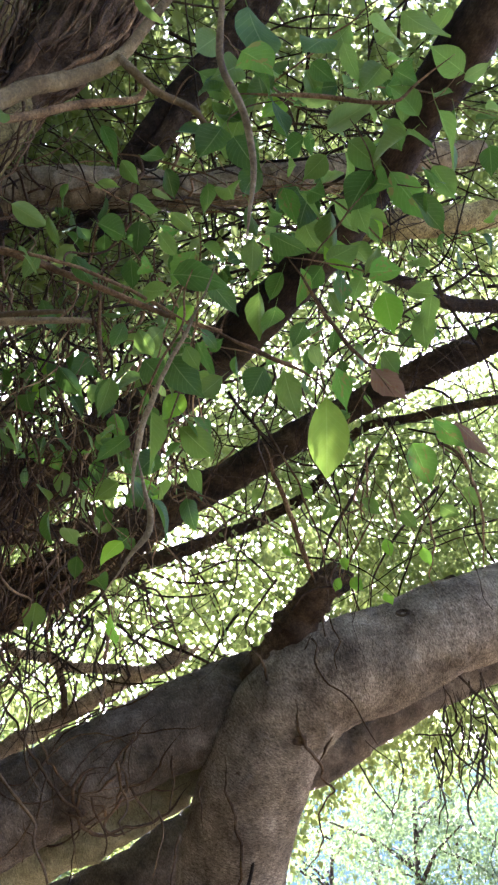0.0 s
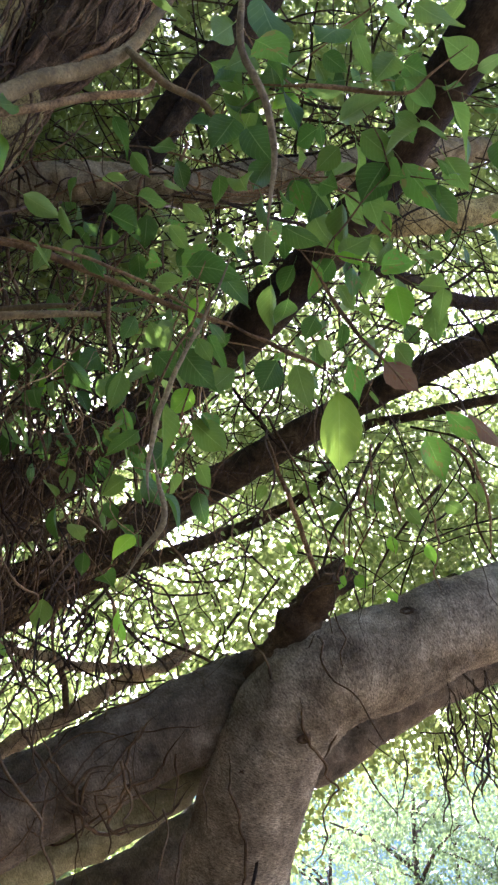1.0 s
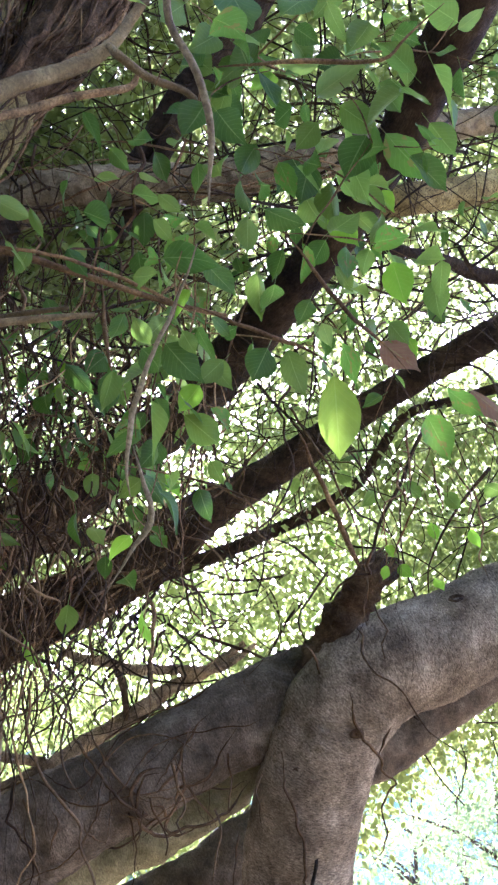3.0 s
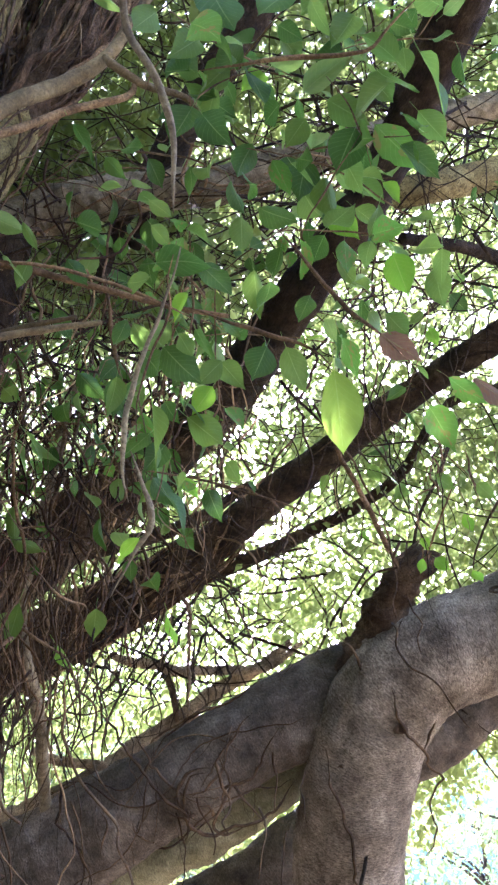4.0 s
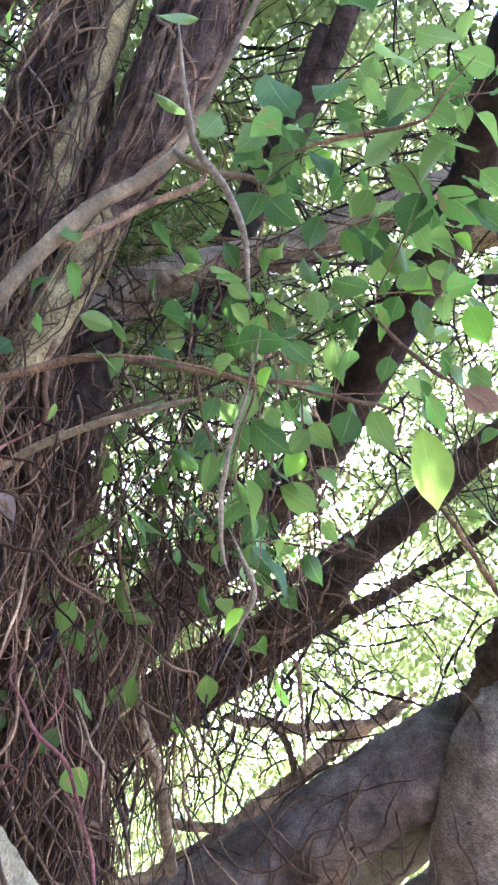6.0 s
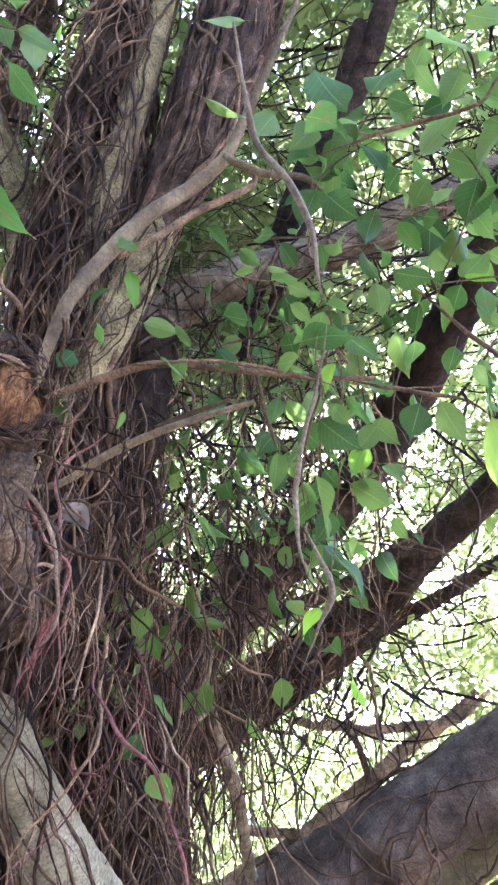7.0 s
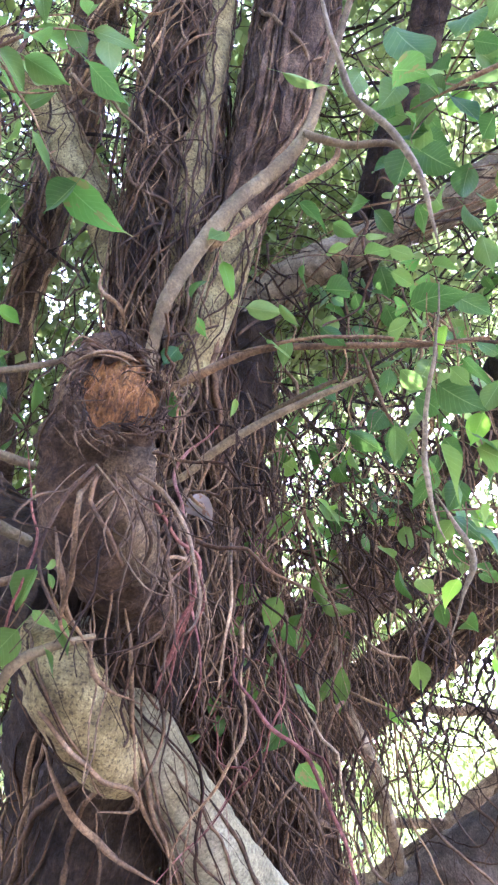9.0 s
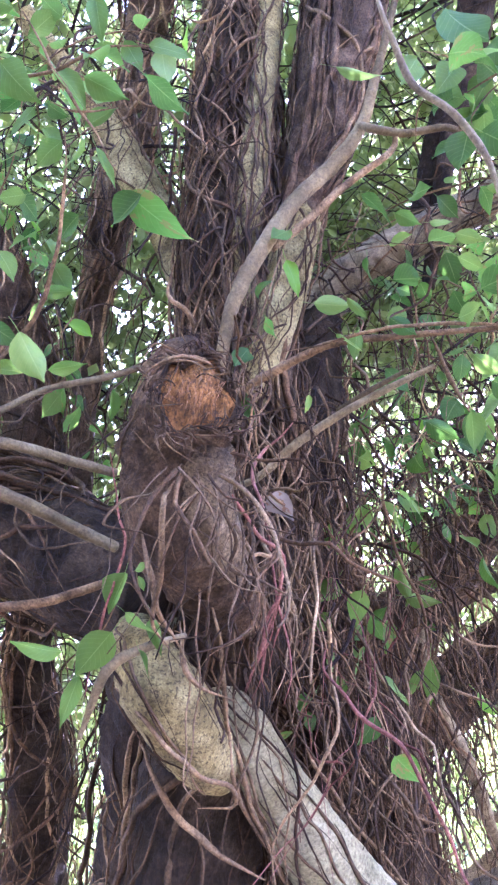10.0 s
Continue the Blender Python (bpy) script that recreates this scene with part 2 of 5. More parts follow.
def wood(parent, name, mat, points, lumps=0.06, flute=0.0, ragged=0.0, label="", fine=False):
    """One limb as a lumpy tapered tube along its centre line."""
    r = max(p[3] for p in points)
    seg = 32 if r > 0.06 else 20 if r > 0.025 else 10
    line = glide(points, 0.009 if fine else max(0.008, min(0.025, r * 0.35)))
    seg = 72 if fine else seg
    bag = Bag()
    seed = next(seeds) * 3.7
    bag.tube(line, seg, lumpy(lumps, flute, seed))
    if ragged:
        tip = bag.v[-1].reshape(len(line), seg, 3)
        rnd = random.Random(5)
        for j in range(seg):
            tip[-1, j] += (line[-1, :3] - line[-4, :3]) * rnd.uniform(-1.5, 2.5) * (ragged / 0.02)
    ob = part(name, bag.mesh(name, mat), parent, label)
    LINES.append((name, ob, line))
    return ob


def thin(name, parent, mat, points, label="", wander=0.0, seg=7):
    line = glide(points, 0.015)
    if wander:
        s = next(seeds)
        for i, q in enumerate(line):
            k = min(1, i / 6, (len(line) - 1 - i) / 6)
            line[i, :3] += (np.array(noise.noise_vector(Vector(q[:3]) * 9 + Vector((s, 0, 0)))) * 1.6 + np.array(noise.noise_vector(Vector(q[:3]) * 24 + Vector((s, 0, 0)))) * 0.8) * wander * k
    for i in range(len(line)):
        line[i, 3] *= min(1.0, 0.3 + i / 12, 0.2 + (len(line) - 1 - i) / 9)
    bag = Bag()
    bag.tube(line, seg)
    return part(name, bag.mesh(name, mat), parent, label)


def root(points):
    return thin("aerial_root", tree, root_bark, points, wander=0.006)


def fork_root(points):
    return thin("aerial_root", fork, old_root, [(x, y, z, 0.62 * r) for x, y, z, r in points], "thin dark root on grey bark", wander=0.014)


def red_root(points):
    return thin("aerial_root", tree, red_bark, points, "thin reddish aerial root", wander=0.006)


def vine(points):
    top = new("woody_vine")
    thin("stem", top, vine_bark, points, wander=0.004, seg=10)
    return tagged(top, "thin bare grey woody vine hanging before the tree", "vine")


def leaf_shape(mat, wide, fold, curl, twist, notch, seed, blunt=0.85):
    """A pointed oval blade one unit long along +y, with its stalk behind the origin."""
    rnd = random.Random(seed)
    verts, faces, uvs = [], [], []
    rows, cols = 9, 4
    for i in range(rows + 1):
        v = i / rows
        q = v / 0.93
        half = 0.5 * math.sin(math.pi * q ** (0.8 if blunt > 0.7 else 1.0)) ** blunt if 0 < q < 1 else 0.0
        half = max(half, 0.03 * (1.25 - v) if v > 0.5 else 0.02)
        for j in range(cols + 1):
            s = (j / cols - 0.5) * 2
            edge = 1 + notch * rnd.uniform(-1, 1) * (abs(s) > 0.9)
            x = s * half * wide * edge
            z = fold * abs(x) - curl * v * v + (0.03 + 0.012 * (seed % 4)) * math.sin(v * (5 + seed % 5) + s * 2 + seed) * abs(s)
            a = twist * v
            verts.append((x * math.cos(a) - z * math.sin(a), v, x * math.sin(a) + z * math.cos(a)))
            uvs.append((s * 0.5, v))
    for i in range(rows):
        for j in range(cols):
            a = i * (cols + 1) + j
            faces.append((a, a + 1, a + cols + 2, a + cols + 1))
    n0 = len(verts)
    for k, (y, z) in enumerate(((0.02, 0.0), (-0.16, 0.02), (-0.32, 0.07))):
        for a in range(3):
            verts.append((0.012 * math.cos(a * 2.1), y, z + 0.012 * math.sin(a * 2.1)))
            uvs.append((0.0, 0.0))
    for k in range(2):
        for a in range(3):
            b = n0 + k * 3
            faces.append((b + a, b + (a + 1) % 3, b + 3 + (a + 1) % 3, b + 3 + a))
    return mesh_of("leaf", verts, faces, mat, uvs)


BLADES = {}


def blade(kind, variant):
    if (kind, variant) not in BLADES and kind == "y":
        BLADES[kind, variant] = leaf_shape(LEAF[kind], 1.0, 0.3, 0.1, 0.0, 0.01, 2, 0.6)
    if (kind, variant) not in BLADES:
        r = random.Random(variant * 31 + 7)
        BLADES[kind, variant] = leaf_shape(LEAF[kind], 1.0, r.uniform(0.0, 0.75), r.uniform(-0.15, 0.5), r.uniform(-0.8, 0.8), 0.1 if kind in "rh" else 0.03, variant)
    return BLADES[kind, variant]


EYE_SIDE = Vector((0.1, -0.05, 1.5))   # the side on which the path under the tree lies


def hang_leaves(parent, rows):
    """Leaves from stalk end to tip, with the blade's width, its turn about its rib, and its kind."""
    for bx, by, bz, tx, ty, tz, wide, turn, kind in rows:
        b, e = Vector((bx, by, bz)), Vector((tx, ty, tz))
        y = (e - b).normalized()
        z = (EYE_SIDE - b)
        z = (z - y * z.dot(y)).normalized()
        if next(seeds) % 3 == 0:
            z = -z
        x = y.cross(z)
        long = (e - b).length
        m = Matrix((x, y, z)).transposed().to_4x4() @ Matrix.Rotation(radians(turn if kind in "wy" else turn + (next(seeds) * 37) % 100 - 50), 4, "Y") @ Matrix.Diagonal((wide * 0.94, long * 1.03, (wide + long) / 2, 1))
        ob = new("leaf", blade(kind, next(seeds) % 11))
        ob.parent = parent
        ob.matrix_basis = Matrix.Translation(b) @ m


WORDS = {"right": "hanging leafy fig twig with glossy green pointed leaves", "left": "leafy fig twig with dark green leaves, close by",
         "low": "small green-leaved twig hanging before the roots", "far left": "leafy fig twig with green and hole-eaten leaves",
         "stub": "thin bare shoots with a few bright leaves on a limb stub",
         "trunk": "young leafy shoot growing from the root-wrapped trunk"}


def leafy_twig(which, points):
    top = tagged(new("leafy_twig"), WORDS[which], "branch", "leafy twigs before the tree")
    twig(top, points)
    return top


def twig(parent, points):
    return thin("twig", parent, root_bark, points, wander=0.004, seg=6)


# ---- ground ----
def ground():
    n, verts, faces = 90, [], []
    for i in range(n + 1):
        for j in range(n + 1):
            x, y = (((q / n) * 2 - 1) for q in (i, j))
            x, y = 900 * x * abs(x) ** 1.8, 900 * y * abs(y) ** 1.8
            d = math.hypot(x, y)
            z = 0.12 * noise.noise(Vector((x * 0.3, y * 0.3, 0))) + max(0, d - 90) * 0.09 * (0.8 + 0.5 * noise.noise(Vector((x * 0.006, y * 0.006, 3))))
            verts.append((x, y, min(z, 75 + 20 * noise.noise(Vector((x * 0.01, y * 0.01, 9))))))
    for i in range(n):
        for j in range(n):
            a = i * (n + 1) + j
            faces.append((a, a + n + 1, a + n + 2, a + 1))
    return tagged(new("ground", mesh_of("ground", verts, faces, ground_matter())), "dry trodden earth with sparse grass and leaf litter", "ground", kind="structure")


ground()

# ---- the trees ----
tree = tagged(new("banyan_tree"), "large old banyan fig with root-wrapped stems and spreading limbs", "tree")
fork = tagged(new("banyan_tree"), "smooth grey forked banyan trunk with a thick spreading limb", "tree")

# ---- plan of the trees: centre lines as x, y, z, radius ----
# the forked tree
wood(fork, "trunk", grey,[(-0.19, 3.991, 1.075, 0.262), (-0.165, 3.858, 1.588, 0.245), (-0.137, 3.759, 1.888, 0.234), (-0.1, 3.564, 2.149, 0.223), (-0.028, 3.399, 2.372, 0.22), (0.094, 3.255, 2.568, 0.221), (0.27, 3.154, 2.708, 0.215), (0.534, 3.152, 2.802, 0.21), (0.806, 3.134, 2.918, 0.197), (1.032, 3.189, 3.019, 0.195), (1.399, 3.296, 3.221, 0.195), (2.128, 3.508, 3.627, 0.202)], lumps=0.05, fine=True)
wood(fork, "limb", shaded_limb_bark,[(0.244, 3.451, 2.845, 0.14), (0.039, 3.426, 2.772, 0.175), (-0.164, 3.373, 2.668, 0.192), (-0.399, 3.311, 2.542, 0.182), (-0.658, 3.264, 2.396, 0.179), (-0.911, 3.272, 2.261, 0.187), (-1.16, 3.289, 2.147, 0.196), (-1.527, 3.312, 1.938, 0.219), (-1.826, 3.386, 1.663, 0.239)], lumps=0.07, fine=True)
wood(fork, "limb_stub", umber,[(0.062, 3.262, 2.725, 0.144), (0.138, 3.092, 2.854, 0.103), (0.191, 2.993, 2.922, 0.086), (0.232, 2.934, 2.969, 0.076), (0.275, 2.889, 2.997, 0.071), (0.311, 2.863, 3.016, 0.062)], lumps=0.2, ragged=0.01)
wood(fork, "limb", shaded_limb_bark,[(-1.342, 4.142, 1.839, 0.165), (-1.051, 4.153, 1.916, 0.152), (-0.752, 4.135, 2.033, 0.146), (-0.45, 4.135, 2.209, 0.139), (-0.268, 4.165, 2.342, 0.137), (-0.02, 4.152, 2.537, 0.135), (0.269, 4.198, 2.67, 0.135), (0.543, 4.216, 2.83, 0.122), (0.89, 4.207, 3.02, 0.114), (1.284, 4.222, 3.19, 0.11), (1.894, 4.303, 3.44, 0.105)], lumps=0.08)
# Pale bark here stands in for light bounced up from below.
wood(fork, "limb", pale, [(-0.002, 3.533, 2.673, 0.053), (-0.177, 3.571, 2.542, 0.064), (-0.321, 3.586, 2.42, 0.074), (-0.457, 3.589, 2.316, 0.082), (-0.616, 3.576, 2.227, 0.087), (-0.816, 3.561, 2.15, 0.096), (-1.017, 3.554, 2.08, 0.108), (-1.281, 3.554, 1.996, 0.121), (-1.619, 3.582, 1.855, 0.131)], lumps=0.16, flute=0.06)
# limbs of the banyan that reach over to the fork
wood(tree, "limb", dark, [(-1.726, 2.765, 2.51, 0.204), (-1.643, 2.789, 2.735, 0.179), (-1.47, 2.806, 3.03, 0.154), (-1.236, 2.802, 3.238, 0.141), (-0.979, 2.78, 3.433, 0.132), (-0.69, 2.702, 3.582, 0.119), (-0.351, 2.308, 3.518, 0.101), (-0.039, 1.63, 3.185, 0.074), (0.138, 1.402, 3.194, 0.064), (0.253, 1.265, 3.232, 0.06), (0.351, 1.157, 3.297, 0.059), (0.432, 1.002, 3.322, 0.063), (0.501, 0.855, 3.329, 0.065), (0.57, 0.738, 3.366, 0.062), (0.652, 0.552, 3.414, 0.055)], lumps=0.06)
wood(tree, "limb", dark, [(-2.544, 4.01, 2.752, 0.218), (-2.31, 4.046, 3.058, 0.183), (-1.952, 4.119, 3.337, 0.165), (-1.508, 4.108, 3.515, 0.148), (-1.158, 4.047, 3.635, 0.132), (-0.802, 3.935, 3.791, 0.119), (-0.44, 3.77, 3.969, 0.1), (-0.082, 3.599, 4.088, 0.095), (0.231, 3.411, 4.172, 0.084), (0.527, 3.212, 4.224, 0.076), (0.802, 3.011, 4.241, 0.074), (1.046, 2.896, 4.29, 0.077), (1.226, 2.8, 4.319, 0.074), (1.586, 2.586, 4.356, 0.068)], lumps=0.07)
wood(tree, "branch", dark, [(-1.527, 4.733, 3.892, 0.067), (-1.102, 4.779, 4.035, 0.057), (-0.691, 4.788, 4.167, 0.053), (-0.269, 4.749, 4.317, 0.045), (0.048, 4.691, 4.43, 0.042), (0.362, 4.581, 4.586, 0.036), (0.678, 4.329, 4.893, 0.032), (1.057, 4.228, 4.931, 0.034), (1.385, 4.126, 4.944, 0.034), (1.831, 3.97, 4.929, 0.03)], lumps=0.1)
wood(tree, "branch", dark, [(-1.709, 3.289, 3.296, 0.05), (-1.433, 3.328, 3.462, 0.044), (-1.129, 3.394, 3.549, 0.041), (-0.887, 3.425, 3.618, 0.035), (-0.663, 3.419, 3.713, 0.03), (-0.474, 3.466, 3.876, 0.024)], lumps=0.12)
wood(tree, "limb", vine_bark,[(-0.903, 1.27, 3.253, 0.076), (-0.749, 1.322, 3.433, 0.076), (-0.616, 1.33, 3.494, 0.067), (-0.472, 1.357, 3.541, 0.062), (-0.333, 1.393, 3.574, 0.06), (-0.196, 1.432, 3.605, 0.06), (-0.086, 1.448, 3.646, 0.06), (0.027, 1.457, 3.694, 0.058), (0.156, 1.475, 3.743, 0.055), (0.327, 1.561, 3.895, 0.06), (0.576, 1.647, 4.088, 0.053), (0.876, 1.758, 4.281, 0.047)], lumps=0.1, fine=True)
wood(tree, "branch", buff,[(0.329, 1.532, 3.545, 0.039), (0.417, 1.526, 3.555, 0.048), (0.597, 1.588, 3.645, 0.049), (0.814, 1.638, 3.752, 0.049), (1.076, 1.68, 3.87, 0.047)], lumps=0.06)
wood(tree, "branch", dark,[(0.365, 1.807, 3.679, 0.02), (0.6, 1.984, 3.784, 0.023), (0.773, 2.164, 3.882, 0.029), (0.987, 2.249, 3.942, 0.028), (1.299, 2.3, 4.051, 0.026)], lumps=0.1)
wood(tree, "branch", mottled, [(-2.506, 4.44, 2.372, 0.078), (-2.082, 4.581, 2.534, 0.074), (-1.86, 4.609, 2.622, 0.07), (-1.602, 4.677, 2.772, 0.066), (-1.432, 4.7, 2.912, 0.055), (-1.275, 4.721, 3.012, 0.051), (-1.096, 4.737, 3.126, 0.051), (-0.942, 4.737, 3.238, 0.048), (-0.727, 4.747, 3.336, 0.037), (-0.464, 4.723, 3.506, 0.022)], lumps=0.16)
wood(tree, "branch", mottled, [(-1.961, 4.444, 2.855, 0.022), (-1.827, 4.517, 2.814, 0.029), (-1.646, 4.597, 2.802, 0.029), (-1.542, 4.673, 2.792, 0.033), (-1.477, 4.719, 2.789, 0.033)], lumps=0.16)
wood(tree, "branch", mottled, [(-1.528, 4.387, 3.38, 0.018), (-1.418, 4.442, 3.347, 0.029), (-1.273, 4.495, 3.339, 0.032), (-1.137, 4.55, 3.304, 0.032), (-0.943, 4.599, 3.314, 0.032), (-0.707, 4.649, 3.317, 0.029), (-0.568, 4.662, 3.348, 0.025), (-0.383, 4.642, 3.465, 0.014)], lumps=0.16)
wood(tree, "branch", umber, [(-1.23, 4.535, 3.328, 0.022), (-1.183, 4.596, 3.205, 0.022), (-1.17, 4.688, 3.045, 0.018)], lumps=0.16)
wood(tree, "branch", dark,[(-0.449, 1.47, 3.434, 0.021), (-0.377, 1.432, 3.603, 0.025), (-0.204, 1.319, 3.905, 0.035), (-0.096, 1.285, 4.089, 0.043), (0.062, 1.201, 4.353, 0.042), (0.209, 1.103, 4.625, 0.039)], lumps=0.08)
wood(tree, "branch", dark,[(-0.564, 1.52, 3.367, 0.02), (-0.507, 1.468, 3.538, 0.026), (-0.376, 1.392, 3.745, 0.032), (-0.256, 1.321, 3.944, 0.033), (-0.093, 1.235, 4.164, 0.028), (0.04, 1.142, 4.393, 0.027)], lumps=0.08)
# the banyan's stems, seen as the camera turns to it
# The darkened bark paints in the shade seen between the wound roots.
wood(tree, "stem", dark,[(-1.343, 1.554, 1.246, 0.222), (-1.131, 1.294, 1.566, 0.168), (-1.016, 1.149, 1.784, 0.128), (-0.945, 1.086, 1.972, 0.116), (-0.829, 1.021, 2.196, 0.109), (-0.742, 0.963, 2.39, 0.107), (-0.681, 0.872, 2.674, 0.108), (-0.639, 0.789, 2.937, 0.106), (-0.6, 0.735, 3.293, 0.102), (-0.548, 0.677, 3.571, 0.096), (-0.475, 0.603, 3.925, 0.097), (-0.35, 0.481, 4.517, 0.106), (-0.029, 0.153, 5.829, 0.127)], lumps=0.1, flute=0.08, fine=True)
wood(tree, "stem", buff,[(-0.674, 0.859, 2.536, 0.034), (-0.625, 0.833, 2.628, 0.046), (-0.582, 0.835, 2.751, 0.053), (-0.508, 0.826, 2.97, 0.058), (-0.48, 0.83, 3.111, 0.055), (-0.455, 0.843, 3.257, 0.049), (-0.437, 0.855, 3.399, 0.029)], lumps=0.06, flute=0.05)
wood(tree, "stem", umber,[(-0.516, 0.824, 2.996, 0.038), (-0.428, 0.818, 3.222, 0.064), (-0.339, 0.797, 3.494, 0.09), (-0.242, 0.766, 3.873, 0.102), (-0.113, 0.682, 4.433, 0.103), (0.22, 0.428, 5.61, 0.102)], lumps=0.12, flute=0.08)
wood(tree, "stem", dark,[(-1.631, 2.816, 1.117, 0.421), (-1.381, 2.345, 1.734, 0.324), (-1.295, 2.146, 1.98, 0.251), (-1.188, 1.962, 2.151, 0.214), (-1.038, 1.695, 2.353, 0.151), (-0.947, 1.439, 2.499, 0.159), (-0.809, 1.199, 2.589, 0.134), (-0.741, 1.148, 2.765, 0.11), (-0.695, 1.172, 3.009, 0.081), (-0.654, 1.18, 3.187, 0.046)], lumps=0.14, flute=0.1)
wood(tree, "limb_stub", mottled, [(-0.683, 0.862, 2.208, 0.0376), (-0.585, 0.71, 2.173, 0.04606), (-0.54, 0.632, 2.184, 0.04794), (-0.512, 0.596, 2.223, 0.04418), (-0.493, 0.58, 2.267, 0.03196)], lumps=0.14, fine=True)
wood(tree, "limb_stub", umber,[(-0.752, 0.962, 2.23, 0.063), (-0.665, 0.77, 2.191, 0.07), (-0.61, 0.646, 2.191, 0.08), (-0.579, 0.594, 2.231, 0.08), (-0.546, 0.562, 2.27, 0.076), (-0.511, 0.535, 2.305, 0.068), (-0.484, 0.513, 2.329, 0.058), (-0.476, 0.508, 2.355, 0.042), (-0.481, 0.513, 2.378, 0.021)], lumps=0.14, fine=True)
wood(tree, "limb", buff, [(-0.983, 0.921, 2.254, 0.03), (-0.862, 0.823, 2.139, 0.046), (-0.78, 0.772, 2.059, 0.054), (-0.738, 0.774, 2, 0.06), (-0.743, 0.834, 1.966, 0.058), (-0.76, 0.903, 1.939, 0.047), (-0.787, 0.969, 1.927, 0.024)], lumps=0.08, fine=True)
wood(tree, "limb", pale, [(-0.933, 0.968, 2.243, 0.039), (-0.857, 1, 2.117, 0.053), (-0.79, 1.029, 2.016, 0.057), (-0.78, 1.121, 1.94, 0.060), (-0.766, 1.224, 1.857, 0.068), (-0.764, 1.355, 1.77, 0.083), (-0.799, 1.599, 1.613, 0.115), (-0.96, 2.139, 1.31, 0.162)], lumps=0.04, fine=True)
wood(tree, "limb", dark,[(-0.915, 0.945, 2.278, 0.113), (-1.146, 0.915, 2.441, 0.133), (-1.384, 0.875, 2.609, 0.155), (-1.584, 0.748, 2.73, 0.17), (-1.978, 0.544, 2.931, 0.194), (-2.605, 0.246, 3.197, 0.201)], lumps=0.1, fine=True)
wood(tree, "limb", buff,[(-0.956, 0.24, 3.818, 0.031), (-0.958, 0.397, 3.751, 0.036), (-0.955, 0.557, 3.685, 0.049), (-0.896, 0.675, 3.467, 0.051), (-0.846, 0.792, 3.243, 0.052), (-0.767, 0.833, 2.955, 0.06)], lumps=0.08)
wood(tree, "stem", umber,[(-0.563, 0.248, 5.343, 0.084), (-0.789, 0.499, 4.635, 0.081), (-0.923, 0.628, 4.262, 0.076), (-1.054, 0.74, 3.908, 0.068), (-1.173, 0.81, 3.6, 0.053), (-1.313, 0.902, 3.412, 0.044), (-1.432, 1.01, 3.223, 0.04), (-1.587, 1.177, 2.955, 0.044)], lumps=0.14, flute=0.1)
wood(tree, "stem", umber,[(-1.499, 0.441, 3.848, 0.064), (-1.553, 0.701, 3.569, 0.077), (-1.607, 0.886, 3.361, 0.088), (-1.696, 1.042, 3.151, 0.095), (-1.842, 1.168, 2.928, 0.092)], lumps=0.2, flute=0.15)
wood(tree, "stem", buff,[(-0.591, 0.788, 2.787, 0.024), (-0.561, 0.734, 2.937, 0.034), (-0.522, 0.708, 3.129, 0.035), (-0.473, 0.68, 3.392, 0.033), (-0.425, 0.648, 3.642, 0.034), (-0.372, 0.605, 3.908, 0.034), (-0.247, 0.506, 4.571, 0.053)], lumps=0.06)
wood(tree, "prop_root", dark,[(-1.546, 1.041, 2.8, 0.04), (-1.794, 1.229, 2.752, 0.058), (-1.989, 1.383, 2.621, 0.073), (-2.116, 1.566, 2.483, 0.09), (-2.292, 1.769, 2.29, 0.102), (-2.505, 1.955, 2.084, 0.11), (-2.941, 2.403, 1.473, 0.134), (-3.482, 2.979, 0.666, 0.158)], lumps=0.16, flute=0.12)
wood(tree, "prop_root", dark,[(-1.074, 1.031, 2.234, 0.072), (-1.189, 1.182, 2.135, 0.094), (-1.308, 1.33, 2.034, 0.105), (-1.467, 1.481, 1.901, 0.116), (-1.789, 1.811, 1.483, 0.135), (-2.184, 2.241, 0.918, 0.148)], lumps=0.14, flute=0.12)
wood(tree, "prop_root", vine_bark, [(-0.628, 1.622, 3.109, 0.015), (-0.708, 1.708, 2.967, 0.015), (-0.776, 1.818, 2.83, 0.016), (-0.851, 1.94, 2.679, 0.016), (-0.909, 2.031, 2.57, 0.016), (-0.954, 2.184, 2.481, 0.019), (-0.98, 2.34, 2.414, 0.024), (-1.04, 2.562, 2.361, 0.023), (-1.134, 2.82, 2.31, 0.023), (-1.241, 3.121, 2.263, 0.025), (-1.281, 3.259, 2.216, 0.023)], lumps=0.12)
wood(tree, "branch", smooth, [(-0.649, 0.75, 2.499, 0.00588), (-0.563, 0.672, 2.482, 0.0084), (-0.541, 0.658, 2.542, 0.01092), (-0.512, 0.648, 2.634, 0.01344), (-0.466, 0.66, 2.75, 0.01596), (-0.39, 0.681, 2.881, 0.01596), (-0.315, 0.72, 2.994, 0.01596), (-0.248, 0.736, 3.091, 0.01344), (-0.2, 0.726, 3.199, 0.01092), (-0.128, 0.706, 3.363, 0.0084), (-0.039, 0.675, 3.566, 0.00756)], lumps=0.07, fine=True)
wood(tree, "branch", smooth,[(-0.242, 0.725, 3.075, 0.007), (-0.215, 0.714, 3.013, 0.009), (-0.166, 0.761, 3.007, 0.008), (-0.1, 0.805, 3.016, 0.007), (-0.065, 0.851, 3, 0.005)], lumps=0.08)
